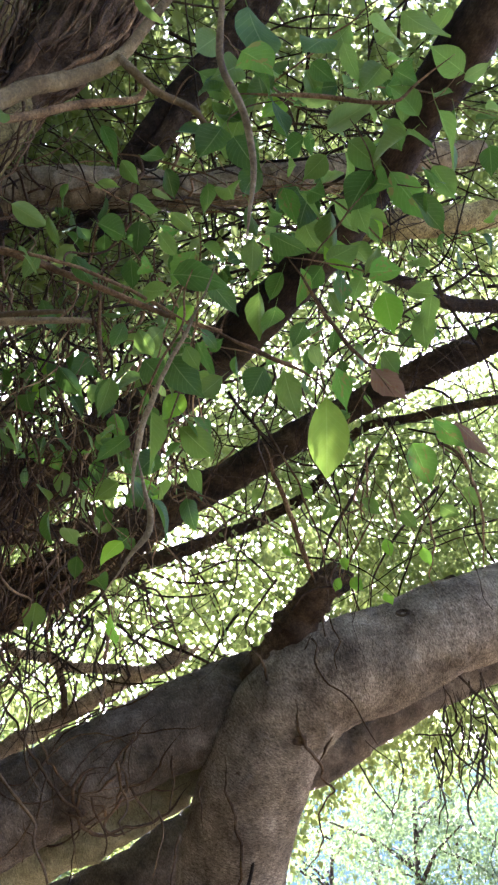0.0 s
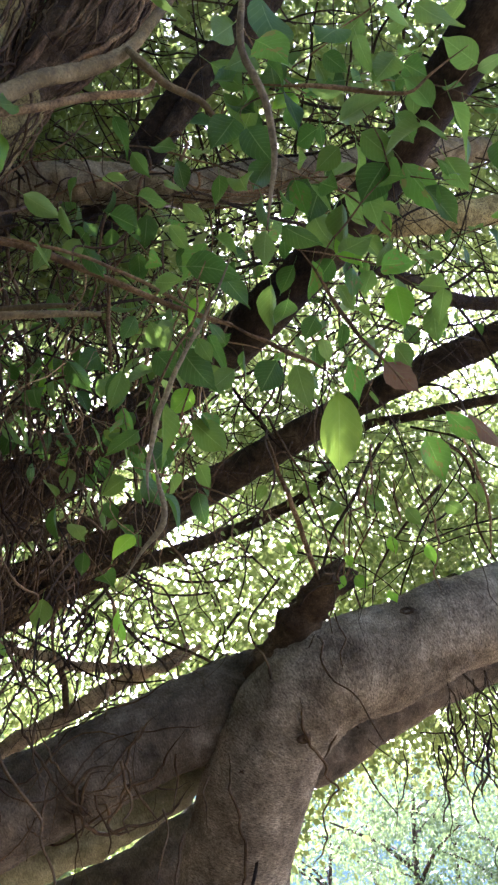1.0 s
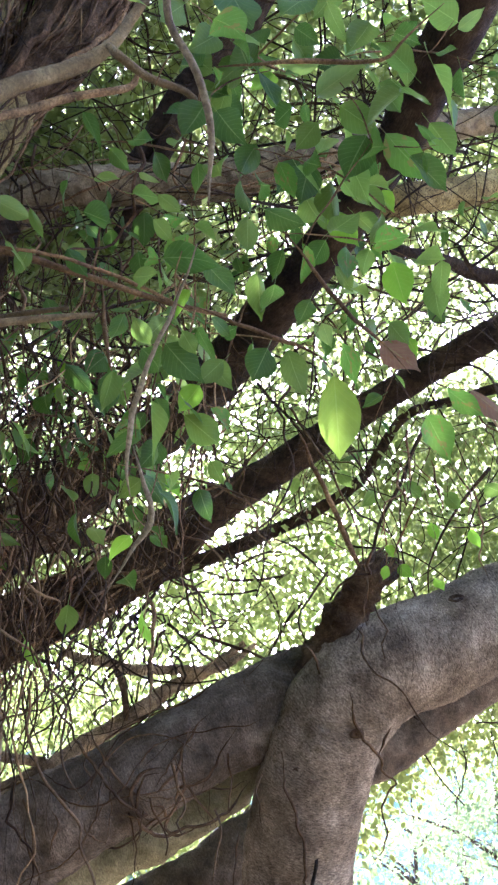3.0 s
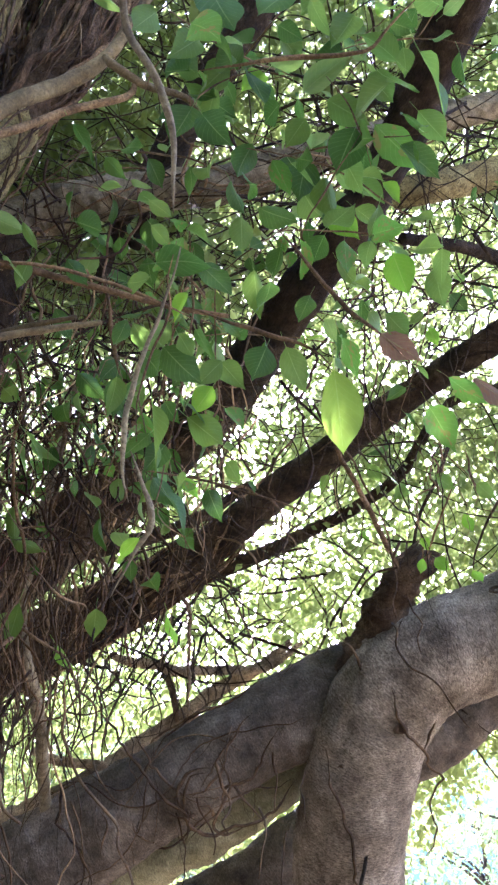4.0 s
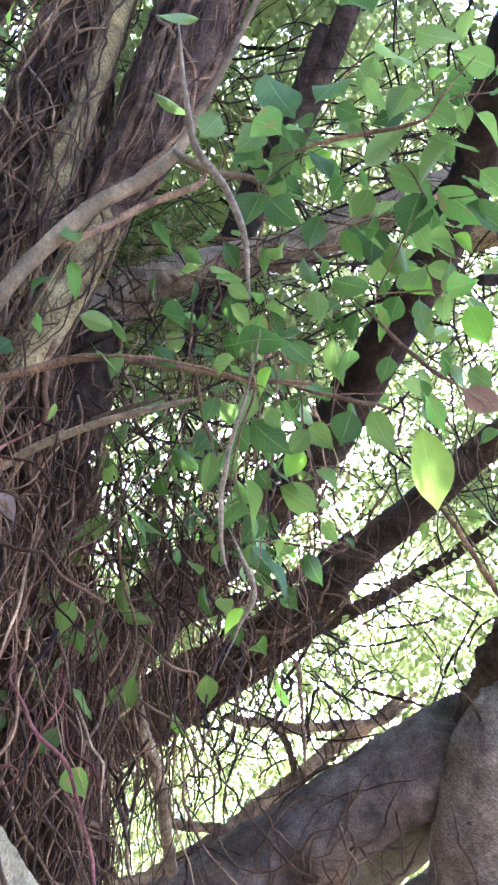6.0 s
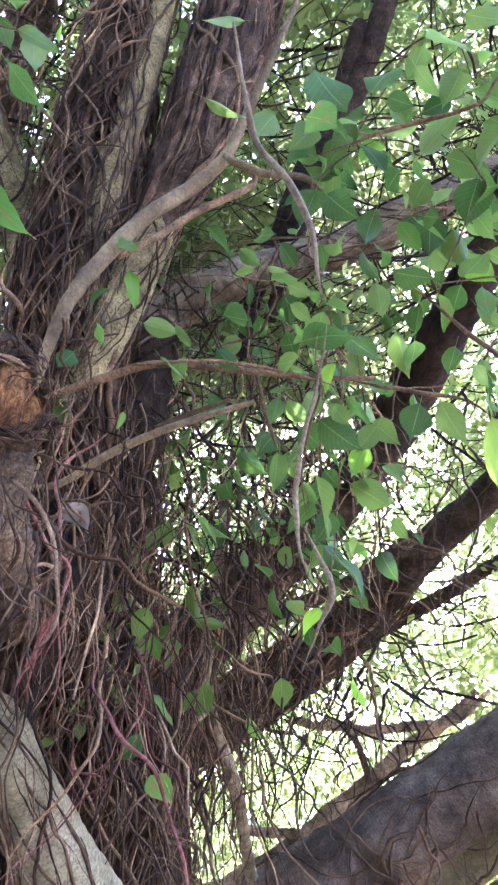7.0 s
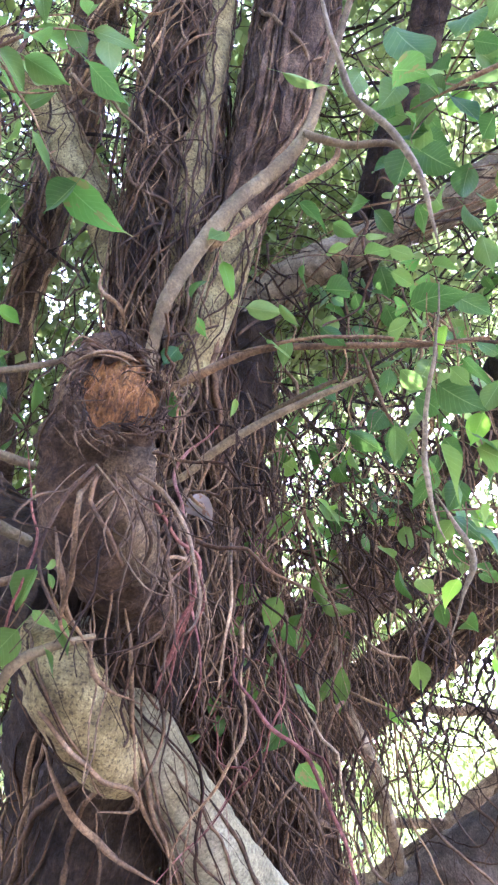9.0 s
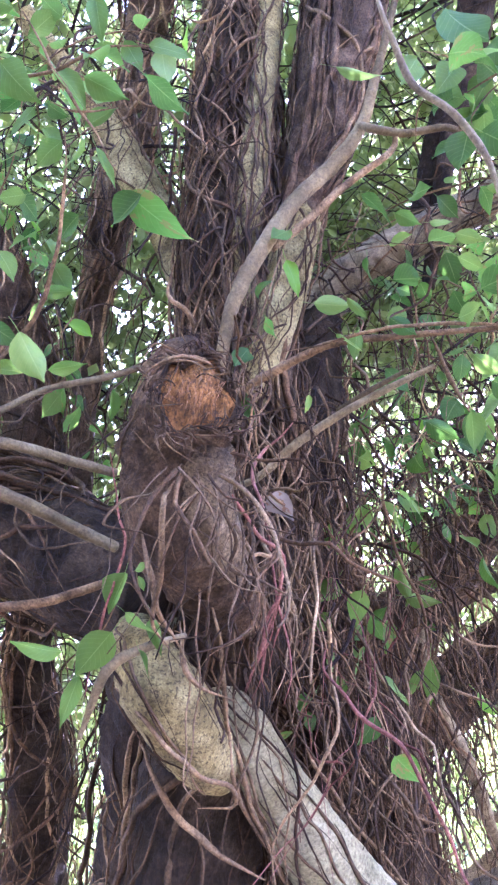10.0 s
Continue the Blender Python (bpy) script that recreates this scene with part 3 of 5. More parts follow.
wood(tree, "branch", root_bark,[(-0.593, 0.722, 2.49, 0.006), (-0.555, 0.732, 2.509, 0.007), (-0.496, 0.738, 2.517, 0.008), (-0.386, 0.758, 2.534, 0.007), (-0.282, 0.812, 2.532, 0.006), (-0.135, 0.901, 2.531, 0.005), (-0.037, 0.947, 2.531, 0.004)], lumps=0.06)
wood(tree, "branch", smooth,[(-0.705, 0.817, 2.397, 0.005), (-0.63, 0.858, 2.415, 0.007), (-0.547, 0.873, 2.464, 0.009), (-0.458, 0.897, 2.509, 0.008), (-0.374, 0.927, 2.545, 0.007), (-0.282, 0.963, 2.581, 0.005)], lumps=0.06)
wood(tree, "branch", root_bark,[(-0.45, 0.683, 2.788, 0.009), (-0.389, 0.714, 2.851, 0.008), (-0.31, 0.747, 2.943, 0.008), (-0.217, 0.785, 3.023, 0.007), (-0.194, 0.775, 3.05, 0.005)], lumps=0.06)
wood(tree, "branch", smooth,[(-0.61, 0.56, 2.471, 0.005), (-0.662, 0.501, 2.424, 0.006), (-0.715, 0.436, 2.381, 0.005), (-0.763, 0.397, 2.335, 0.006), (-0.831, 0.341, 2.273, 0.005)], lumps=0.06)
wood(tree, "branch", smooth,[(-0.763, 0.639, 2.361, 0.008), (-0.786, 0.552, 2.347, 0.009), (-0.807, 0.465, 2.332, 0.009), (-0.864, 0.349, 2.319, 0.008)], lumps=0.06)
wood(tree, "branch", smooth,[(-0.815, 0.705, 2.262, 0.01), (-0.824, 0.616, 2.26, 0.011), (-0.831, 0.526, 2.259, 0.011), (-0.885, 0.375, 2.279, 0.011)], lumps=0.06)
wood(tree, "branch", root_bark,[(-0.812, 0.7, 2.191, 0.007), (-0.832, 0.644, 2.15, 0.008), (-0.85, 0.586, 2.112, 0.008), (-0.935, 0.471, 2.077, 0.008)], lumps=0.06)
wood(tree, "branch", smooth,[(-0.621, 0.694, 2.031, 0.004), (-0.658, 0.645, 2.002, 0.007), (-0.687, 0.617, 1.974, 0.008), (-0.724, 0.626, 1.939, 0.006), (-0.76, 0.641, 1.897, 0.003)], lumps=0.1)
wood(tree, "branch", smooth,[(-0.505, 0.971, 2.6, 0.005), (-0.432, 0.968, 2.606, 0.006), (-0.336, 0.967, 2.61, 0.004)], lumps=0.05)
# single roots that run over the stems
root([(-0.535, 0.565, 2.198, 0.003), (-0.502, 0.514, 2.114, 0.004), (-0.521, 0.533, 2.066, 0.004), (-0.551, 0.569, 2.027, 0.004), (-0.59, 0.603, 1.998, 0.004), (-0.614, 0.656, 1.993, 0.003)])
root([(-0.818, 0.745, 2.022, 0.005), (-0.737, 0.729, 1.959, 0.004), (-0.72, 0.777, 1.911, 0.004), (-0.712, 0.832, 1.883, 0.004), (-0.692, 0.885, 1.881, 0.004), (-0.715, 0.917, 1.865, 0.004), (-0.772, 0.9, 1.868, 0.003)])
root([(-0.897, 0.887, 1.989, 0.006), (-0.835, 0.888, 1.895, 0.006), (-0.808, 0.941, 1.851, 0.006), (-0.784, 0.983, 1.815, 0.006), (-0.75, 1.04, 1.789, 0.006)])
root([(-0.684, 0.743, 2.094, 0.004), (-0.652, 0.724, 2.012, 0.005), (-0.644, 0.76, 1.984, 0.004), (-0.634, 0.826, 1.977, 0.004)])
root([(-0.605, 0.572, 2.139, 0.005), (-0.564, 0.562, 2.054, 0.005), (-0.588, 0.598, 2.019, 0.004), (-0.629, 0.706, 1.999, 0.003)])
root([(-0.643, 0.762, 2.138, 0.004), (-0.641, 0.799, 2.028, 0.004), (-0.695, 0.88, 1.96, 0.004), (-0.741, 0.971, 1.889, 0.004), (-0.755, 1.048, 1.84, 0.004)])
root([(-0.736, 0.882, 2.036, 0.004), (-0.719, 0.929, 1.944, 0.004), (-0.734, 0.992, 1.875, 0.004), (-0.742, 1.075, 1.793, 0.004)])
root([(-0.526, 0.46, 2.269, 0.002), (-0.479, 0.441, 2.275, 0.002), (-0.431, 0.445, 2.276, 0.003), (-0.417, 0.492, 2.29, 0.002), (-0.466, 0.573, 2.335, 0.001)])
root([(-0.513, 0.461, 2.278, 0.002), (-0.458, 0.444, 2.273, 0.002), (-0.417, 0.461, 2.273, 0.002), (-0.423, 0.519, 2.292, 0.002)])
root([(-0.495, 0.451, 2.316, 0.002), (-0.434, 0.453, 2.298, 0.003), (-0.416, 0.483, 2.299, 0.002), (-0.46, 0.577, 2.335, 0.002)])
root([(-0.52, 0.47, 2.234, 0.002), (-0.499, 0.491, 2.206, 0.003), (-0.481, 0.513, 2.193, 0.003), (-0.474, 0.543, 2.201, 0.002)])
root([(-0.534, 0.47, 2.223, 0.002), (-0.517, 0.489, 2.196, 0.003), (-0.507, 0.511, 2.183, 0.002)])
root([(-0.662, 0.711, 2.634, 0.004), (-0.597, 0.63, 2.648, 0.005), (-0.613, 0.582, 2.68, 0.005), (-0.58, 0.557, 2.728, 0.004)])
root([(-0.636, 0.651, 3.173, 0.004), (-0.578, 0.601, 3.215, 0.004), (-0.576, 0.563, 3.313, 0.004), (-0.511, 0.54, 3.445, 0.004), (-0.48, 0.509, 3.559, 0.004)])
root([(-0.416, 0.628, 3.59, 0.004), (-0.435, 0.585, 3.507, 0.004), (-0.48, 0.577, 3.481, 0.005), (-0.526, 0.579, 3.444, 0.005)])
root([(-0.547, 0.459, 3.569, 0.004), (-0.487, 0.479, 3.487, 0.004), (-0.44, 0.497, 3.506, 0.004), (-0.414, 0.496, 3.527, 0.003)])
root([(-0.648, 1.407, 2.474, 0.003), (-0.68, 1.408, 2.34, 0.003), (-0.755, 1.421, 2.272, 0.003), (-0.742, 1.506, 2.205, 0.003), (-0.763, 1.573, 2.128, 0.003), (-0.817, 1.666, 2.002, 0.003)])
fork_root([(-0.131, 3.127, 2.398, 0.005), (-0.11, 3.206, 2.242, 0.009), (-0.079, 3.299, 2.102, 0.01), (-0.06, 3.452, 1.932, 0.01)])
fork_root([(0.144, 2.982, 2.567, 0.005), (0.175, 3.054, 2.471, 0.01), (0.218, 3.147, 2.382, 0.01), (0.243, 3.24, 2.342, 0.008), (0.287, 3.274, 2.298, 0.007), (0.241, 3.326, 2.227, 0.006), (0.251, 3.392, 2.138, 0.006), (0.172, 3.464, 2.04, 0.004)])
fork_root([(0.301, 3.145, 2.488, 0.011), (0.266, 3.167, 2.44, 0.013), (0.237, 3.206, 2.387, 0.009)])
fork_root([(-0.021, 3.098, 2.574, 0.008), (0.037, 3.016, 2.669, 0.01), (-0.051, 2.927, 2.785, 0.004)])
fork_root([(0.218, 2.929, 2.808, 0.008), (0.126, 2.988, 2.692, 0.01), (0.059, 2.997, 2.662, 0.007)])
fork_root([(-0.867, 2.977, 2.494, 0.006), (-0.796, 3.037, 2.365, 0.007), (-0.712, 3.096, 2.289, 0.007), (-0.618, 3.149, 2.221, 0.006)])
fork_root([(-0.536, 3.061, 2.392, 0.006), (-0.511, 3.107, 2.281, 0.01), (-0.561, 3.148, 2.191, 0.008), (-0.667, 3.196, 2.123, 0.007)])
fork_root([(-0.293, 3.065, 2.477, 0.004), (-0.423, 3.146, 2.331, 0.01), (-0.527, 3.151, 2.271, 0.01), (-0.538, 3.202, 2.202, 0.009)])
fork_root([(-0.41, 3.113, 2.549, 0.004), (-0.445, 3.099, 2.5, 0.008), (-0.483, 3.092, 2.436, 0.009), (-0.524, 3.095, 2.37, 0.009), (-0.562, 3.109, 2.308, 0.009), (-0.604, 3.123, 2.267, 0.008), (-0.657, 3.12, 2.249, 0.004)])
fork_root([(-0.436, 3.106, 2.514, 0.004), (-0.495, 3.093, 2.458, 0.006), (-0.537, 3.089, 2.383, 0.007), (-0.584, 3.095, 2.32, 0.007), (-0.61, 3.111, 2.282, 0.006)])
fork_root([(-0.57, 3.094, 2.343, 0.006), (-0.613, 3.075, 2.34, 0.009), (-0.658, 3.068, 2.32, 0.013), (-0.686, 3.079, 2.279, 0.013), (-0.699, 3.106, 2.229, 0.011), (-0.68, 3.16, 2.194, 0.009), (-0.652, 3.252, 2.187, 0.006)])
fork_root([(-0.579, 3.097, 2.331, 0.004), (-0.639, 3.085, 2.307, 0.007), (-0.665, 3.103, 2.253, 0.011), (-0.664, 3.153, 2.204, 0.011), (-0.654, 3.299, 2.193, 0.008)])
fork_root([(-0.657, 3.12, 2.249, 0.004), (-0.568, 3.167, 2.255, 0.006), (-0.484, 3.254, 2.281, 0.006), (-0.394, 3.333, 2.314, 0.006), (-0.292, 3.361, 2.355, 0.004)])
fork_root([(-0.631, 3.162, 2.224, 0.006), (-0.595, 3.195, 2.223, 0.011), (-0.586, 3.296, 2.21, 0.012), (-0.595, 3.306, 2.172, 0.01), (-0.541, 3.315, 2.154, 0.01), (-0.47, 3.328, 2.191, 0.006)])
fork_root([(-0.742, 3.12, 2.201, 0.006), (-0.666, 3.219, 2.178, 0.012), (-0.612, 3.304, 2.163, 0.012), (-0.526, 3.313, 2.164, 0.01), (-0.44, 3.33, 2.2, 0.01), (-0.353, 3.348, 2.257, 0.008), (-0.278, 3.367, 2.355, 0.004)])
fork_root([(-0.994, 3.078, 2.204, 0.004), (-0.966, 3.081, 2.165, 0.01), (-0.983, 3.104, 2.107, 0.01), (-1.001, 3.139, 2.063, 0.006)])
fork_root([(-0.872, 3.103, 2.165, 0.004), (-0.866, 3.125, 2.131, 0.008), (-0.848, 3.157, 2.11, 0.008), (-0.803, 3.201, 2.11, 0.006)])
fork_root([(-0.951, 2.758, 2.545, 0.004), (-0.895, 2.809, 2.462, 0.007), (-0.864, 2.84, 2.402, 0.007), (-0.814, 2.88, 2.325, 0.009), (-0.764, 2.911, 2.272, 0.009), (-0.713, 2.94, 2.219, 0.009), (-0.656, 2.968, 2.172, 0.009), (-0.603, 2.989, 2.141, 0.007)])
fork_root([(-0.832, 2.836, 2.452, 0.004), (-0.811, 2.866, 2.379, 0.004), (-0.805, 2.895, 2.283, 0.004), (-0.773, 2.928, 2.194, 0.004)])
fork_root([(-0.741, 2.902, 2.333, 0.004), (-0.722, 2.933, 2.237, 0.004), (-0.725, 2.954, 2.142, 0.004), (-0.742, 2.965, 2.061, 0.004)])
fork_root([(0.757, 3.178, 2.69, 0.007), (0.802, 3.249, 2.597, 0.009), (0.848, 3.305, 2.523, 0.007), (0.823, 3.402, 2.393, 0.006), (0.891, 3.501, 2.263, 0.005)])
# red roots
red_root([(-0.454, 0.551, 2.364, 0.003), (-0.482, 0.574, 2.244, 0.003), (-0.49, 0.621, 2.195, 0.003), (-0.497, 0.701, 2.163, 0.003), (-0.494, 0.765, 2.139, 0.003), (-0.516, 0.785, 2.104, 0.003), (-0.552, 0.791, 2.071, 0.003), (-0.586, 0.813, 2.026, 0.003), (-0.632, 0.843, 1.995, 0.002)])
red_root([(-0.521, 0.793, 2.109, 0.002), (-0.555, 0.808, 2.07, 0.002), (-0.589, 0.83, 2.024, 0.002), (-0.602, 0.854, 1.991, 0.001)])
red_root([(-0.511, 0.782, 2.11, 0.002), (-0.537, 0.796, 2.078, 0.002), (-0.574, 0.808, 2.039, 0.002), (-0.604, 0.826, 2, 0.001)])
red_root([(-0.519, 0.786, 2.1, 0.002), (-0.553, 0.792, 2.054, 0.002), (-0.582, 0.818, 2.009, 0.002), (-0.623, 0.839, 1.974, 0.001)])
red_root([(-0.529, 0.789, 2.091, 0.002), (-0.557, 0.808, 2.052, 0.002), (-0.593, 0.814, 2.019, 0.002), (-0.624, 0.827, 1.984, 0.001)])
red_root([(-0.499, 0.771, 2.129, 0.002), (-0.511, 0.796, 2.097, 0.002), (-0.552, 0.812, 2.052, 0.002), (-0.584, 0.836, 2.007, 0.001)])
red_root([(-0.569, 0.468, 2.199, 0.002), (-0.594, 0.512, 2.14, 0.002), (-0.607, 0.547, 2.099, 0.002), (-0.665, 0.57, 2.033, 0.002), (-0.696, 0.59, 1.992, 0.002), (-0.742, 0.624, 1.927, 0.002)])
red_root([(-0.677, 1.495, 2.418, 0.003), (-0.725, 1.512, 2.367, 0.004), (-0.804, 1.504, 2.315, 0.004)])
red_root([(-0.726, 1.132, 2.094, 0.002), (-0.747, 1.194, 2.022, 0.003), (-0.711, 1.232, 2.014, 0.002), (-0.757, 1.256, 1.958, 0.002)])
# the vine close to the camera
vine([(0.007, 0.249, 2.412, 0.004), (-0.003, 0.299, 2.344, 0.004), (-0.002, 0.33, 2.303, 0.004), (0.017, 0.362, 2.261, 0.004), (0.029, 0.394, 2.218, 0.004), (0.026, 0.42, 2.184, 0.004), (0.022, 0.441, 2.155, 0.003)])
vine([(-0.024, 0.613, 2.32, 0.003), (-0.05, 0.648, 2.269, 0.003), (-0.078, 0.682, 2.219, 0.003), (-0.115, 0.723, 2.157, 0.004), (-0.134, 0.767, 2.101, 0.004), (-0.132, 0.8, 2.067, 0.003)])
vine([(-0.135, 0.796, 2.146, 0.003), (-0.127, 0.834, 2.111, 0.005), (-0.123, 0.869, 2.075, 0.005), (-0.153, 0.888, 2.04, 0.003), (-0.189, 0.915, 1.993, 0.002)])
# leafy twigs that hang before the trees
spray = leafy_twig("right",[(-0.01, 0.594, 2.702, 0.003), (0.104, 0.597, 2.701, 0.004), (0.174, 0.601, 2.698, 0.004), (0.245, 0.607, 2.692, 0.003), (0.285, 0.589, 2.717, 0.003), (0.342, 0.564, 2.752, 0.003)])
twig(spray,[(0.077, 0.781, 2.537, 0.003), (0.109, 0.809, 2.501, 0.004), (0.159, 0.854, 2.442, 0.004), (0.222, 0.899, 2.384, 0.003), (0.258, 0.927, 2.347, 0.002)])
twig(spray,[(-0.067, 0.806, 2.416, 0.002), (-0.005, 0.826, 2.39, 0.004), (0.065, 0.848, 2.364, 0.004), (0.117, 0.865, 2.343, 0.003), (0.139, 0.881, 2.322, 0.003)])
twig(spray,[(0.176, 0.643, 2.725, 0.002), (0.206, 0.674, 2.684, 0.002), (0.225, 0.707, 2.64, 0.002), (0.234, 0.74, 2.596, 0.002)])
twig(spray,[(0.309, 0.637, 2.737, 0.002), (0.336, 0.625, 2.754, 0.002), (0.364, 0.606, 2.78, 0.002)])
twig(spray,[(0.104, 0.803, 2.508, 0.002), (0.133, 0.771, 2.552, 0.002), (0.179, 0.739, 2.596, 0.002), (0.225, 0.707, 2.64, 0.002)])
hang_leaves(spray, [(0.018, 0.529, 2.847, 0.043, 0.587, 2.741, 0.081, -6, "d"),
    (0.266, 0.538, 2.839, 0.33, 0.561, 2.773, 0.056, -6, "g"),
    (0.372, 0.614, 2.79, 0.32, 0.6, 2.851, 0.052, 16, "g"),
    (0.37, 0.615, 2.77, 0.408, 0.592, 2.773, 0.029, -13, "l"),
    (0.291, 0.64, 2.706, 0.247, 0.593, 2.732, 0.044, -17, "g"),
    (0.154, 0.637, 2.754, 0.078, 0.642, 2.791, 0.034, 18, "l"),
    (0.145, 0.652, 2.691, 0.223, 0.635, 2.748, 0.043, -11, "l"),
    (0.329, 0.649, 2.737, 0.379, 0.716, 2.662, 0.07, 21, "g"),
    (0.273, 0.652, 2.688, 0.319, 0.685, 2.686, 0.046, 6, "g"),
    (0.276, 0.666, 2.698, 0.21, 0.693, 2.678, 0.059, -19, "g"),
    (0.313, 0.688, 2.641, 0.347, 0.72, 2.597, 0.045, 26, "g")])
hang_leaves(spray, [(0.248, 0.703, 2.649, 0.304, 0.767, 2.605, 0.057, -12, "h"),
    (0.217, 0.703, 2.65, 0.18, 0.757, 2.621, 0.066, 23, "d"),
    (0.18, 0.671, 2.688, 0.241, 0.714, 2.669, 0.051, -5, "g"),
    (0.13, 0.839, 2.791, 0.102, 0.885, 2.74, 0.072, -20, "d"),
    (0.115, 0.883, 2.757, 0.141, 0.913, 2.697, 0.059, -27, "g"),
    (0.173, 0.857, 2.781, 0.208, 0.87, 2.717, 0.05, -13, "g"),
    (0.216, 0.871, 2.753, 0.259, 0.902, 2.716, 0.035, -9, "g"),
    (0.16, 0.887, 2.712, 0.199, 0.948, 2.685, 0.056, -5, "b"),
    (0.023, 0.767, 2.564, 0.02, 0.789, 2.502, 0.039, -13, "g"),
    (0.051, 0.765, 2.575, 0.113, 0.783, 2.536, 0.046, -11, "d"),
    (0.031, 0.827, 2.502, 0.032, 0.876, 2.442, 0.035, -24, "g")])
hang_leaves(spray, [(0.058, 0.822, 2.463, 0.047, 0.834, 2.401, 0.042, 16, "d"),
    (0.07, 0.885, 2.38, 0.089, 0.936, 2.325, 0.046, -10, "g"),
    (0.039, 0.888, 2.39, 0.014, 0.901, 2.337, 0.057, -27, "d"),
    (0.155, 0.901, 2.405, 0.18, 0.955, 2.354, 0.043, 27, "h"),
    (0.139, 0.922, 2.352, 0.141, 0.999, 2.248, 0.074, 14, "y"),
    (0.311, 0.938, 2.32, 0.35, 0.943, 2.263, 0.04, 28, "h"),
    (0.348, 0.945, 2.319, 0.411, 0.992, 2.287, 0.045, 27, "r"),
    (0.215, 0.903, 2.4, 0.274, 0.942, 2.362, 0.046, -12, "r"),
    (0.255, 0.946, 2.652, 0.295, 0.967, 2.593, 0.05, -22, "g"),
    (0.162, 0.968, 2.655, 0.189, 0.992, 2.61, 0.033, -10, "g"),
    (0.189, 0.968, 2.594, 0.212, 0.958, 2.556, 0.031, -20, "g")])
hang_leaves(spray, [(0.23, 0.873, 2.409, 0.262, 0.912, 2.389, 0.039, -13, "g"),
    (0.129, 1.028, 2.574, 0.143, 1.037, 2.52, 0.029, -5, "l"),
    (0.276, 0.954, 2.282, 0.305, 0.98, 2.217, 0.051, -27, "h"),
    (0.237, 0.602, 2.794, 0.195, 0.619, 2.735, 0.049, -21, "g"),
    (0.173, 0.575, 2.816, 0.187, 0.595, 2.741, 0.031, -15, "g"),
    (0.106, 0.658, 2.678, 0.069, 0.69, 2.687, 0.045, 2, "d"),
    (0.143, 0.682, 2.666, 0.105, 0.714, 2.65, 0.046, 29, "g"),
    (0.226, 0.571, 2.806, 0.255, 0.553, 2.828, 0.04, -5, "g")])
spray2 = leafy_twig("left",[(-0.418, 0.672, 2.468, 0.002), (-0.335, 0.689, 2.448, 0.003), (-0.203, 0.712, 2.42, 0.003), (-0.095, 0.751, 2.372, 0.003), (-0.044, 0.77, 2.347, 0.002)])
twig(spray2,[(-0.059, 0.699, 2.442, 0.002), (-0.078, 0.729, 2.402, 0.002), (-0.083, 0.758, 2.362, 0.002), (-0.121, 0.797, 2.309, 0.002), (-0.146, 0.827, 2.269, 0.002), (-0.154, 0.866, 2.215, 0.002)])
twig(spray2,[(-0.272, 0.924, 2.67, 0.004), (-0.271, 0.981, 2.594, 0.005), (-0.268, 1.025, 2.534, 0.005), (-0.258, 1.054, 2.496, 0.003)])
twig(spray2,[(-0.112, 0.635, 2.728, 0.002), (-0.089, 0.608, 2.764, 0.003), (-0.064, 0.598, 2.778, 0.002)])
hang_leaves(spray2, [(-0.064, 0.602, 2.784, 0.002, 0.615, 2.719, 0.047, -15, "g"),
    (-0.044, 0.64, 2.761, -0.011, 0.709, 2.712, 0.051, -0, "g"),
    (-0.096, 0.721, 2.428, -0.003, 0.722, 2.43, 0.064, -15, "d"),
    (-0.142, 0.734, 2.409, -0.098, 0.725, 2.391, 0.042, 22, "g"),
    (-0.102, 0.685, 2.53, -0.067, 0.689, 2.488, 0.026, 26, "g"),
    (-0.136, 0.686, 2.59, -0.107, 0.701, 2.579, 0.017, -6, "l"),
    (-0.32, 0.62, 2.468, -0.275, 0.657, 2.461, 0.033, 17, "l"),
    (-0.266, 0.628, 2.448, -0.255, 0.664, 2.425, 0.014, -24, "g"),
    (-0.207, 0.67, 2.486, -0.16, 0.67, 2.455, 0.045, 24, "d"),
    (-0.21, 0.609, 2.647, -0.183, 0.663, 2.622, 0.034, 9, "d"),
    (-0.321, 0.681, 2.451, -0.301, 0.721, 2.431, 0.029, 19, "l")])
hang_leaves(spray2, [(-0.056, 0.732, 2.508, -0.015, 0.747, 2.494, 0.034, 11, "g"),
    (-0.16, 0.817, 2.411, -0.135, 0.832, 2.367, 0.032, 27, "g"),
    (-0.152, 0.847, 2.373, -0.108, 0.853, 2.321, 0.049, 28, "d"),
    (-0.108, 0.818, 2.351, -0.062, 0.866, 2.307, 0.058, 24, "d"),
    (-0.028, 0.866, 2.352, -0.065, 0.867, 2.31, 0.037, 10, "g"),
    (-0.083, 0.812, 2.368, -0.059, 0.815, 2.318, 0.029, 8, "g"),
    (-0.216, 0.91, 2.389, -0.233, 0.95, 2.342, 0.039, 26, "g"),
    (-0.135, 0.865, 2.284, -0.134, 0.912, 2.192, 0.053, 25, "g"),
    (-0.098, 0.933, 2.304, -0.04, 0.94, 2.244, 0.053, -23, "g"),
    (-0.416, 1.004, 2.377, -0.386, 1.054, 2.343, 0.032, 23, "g"),
    (-0.313, 0.738, 2.508, -0.343, 0.768, 2.473, 0.03, -18, "g")])
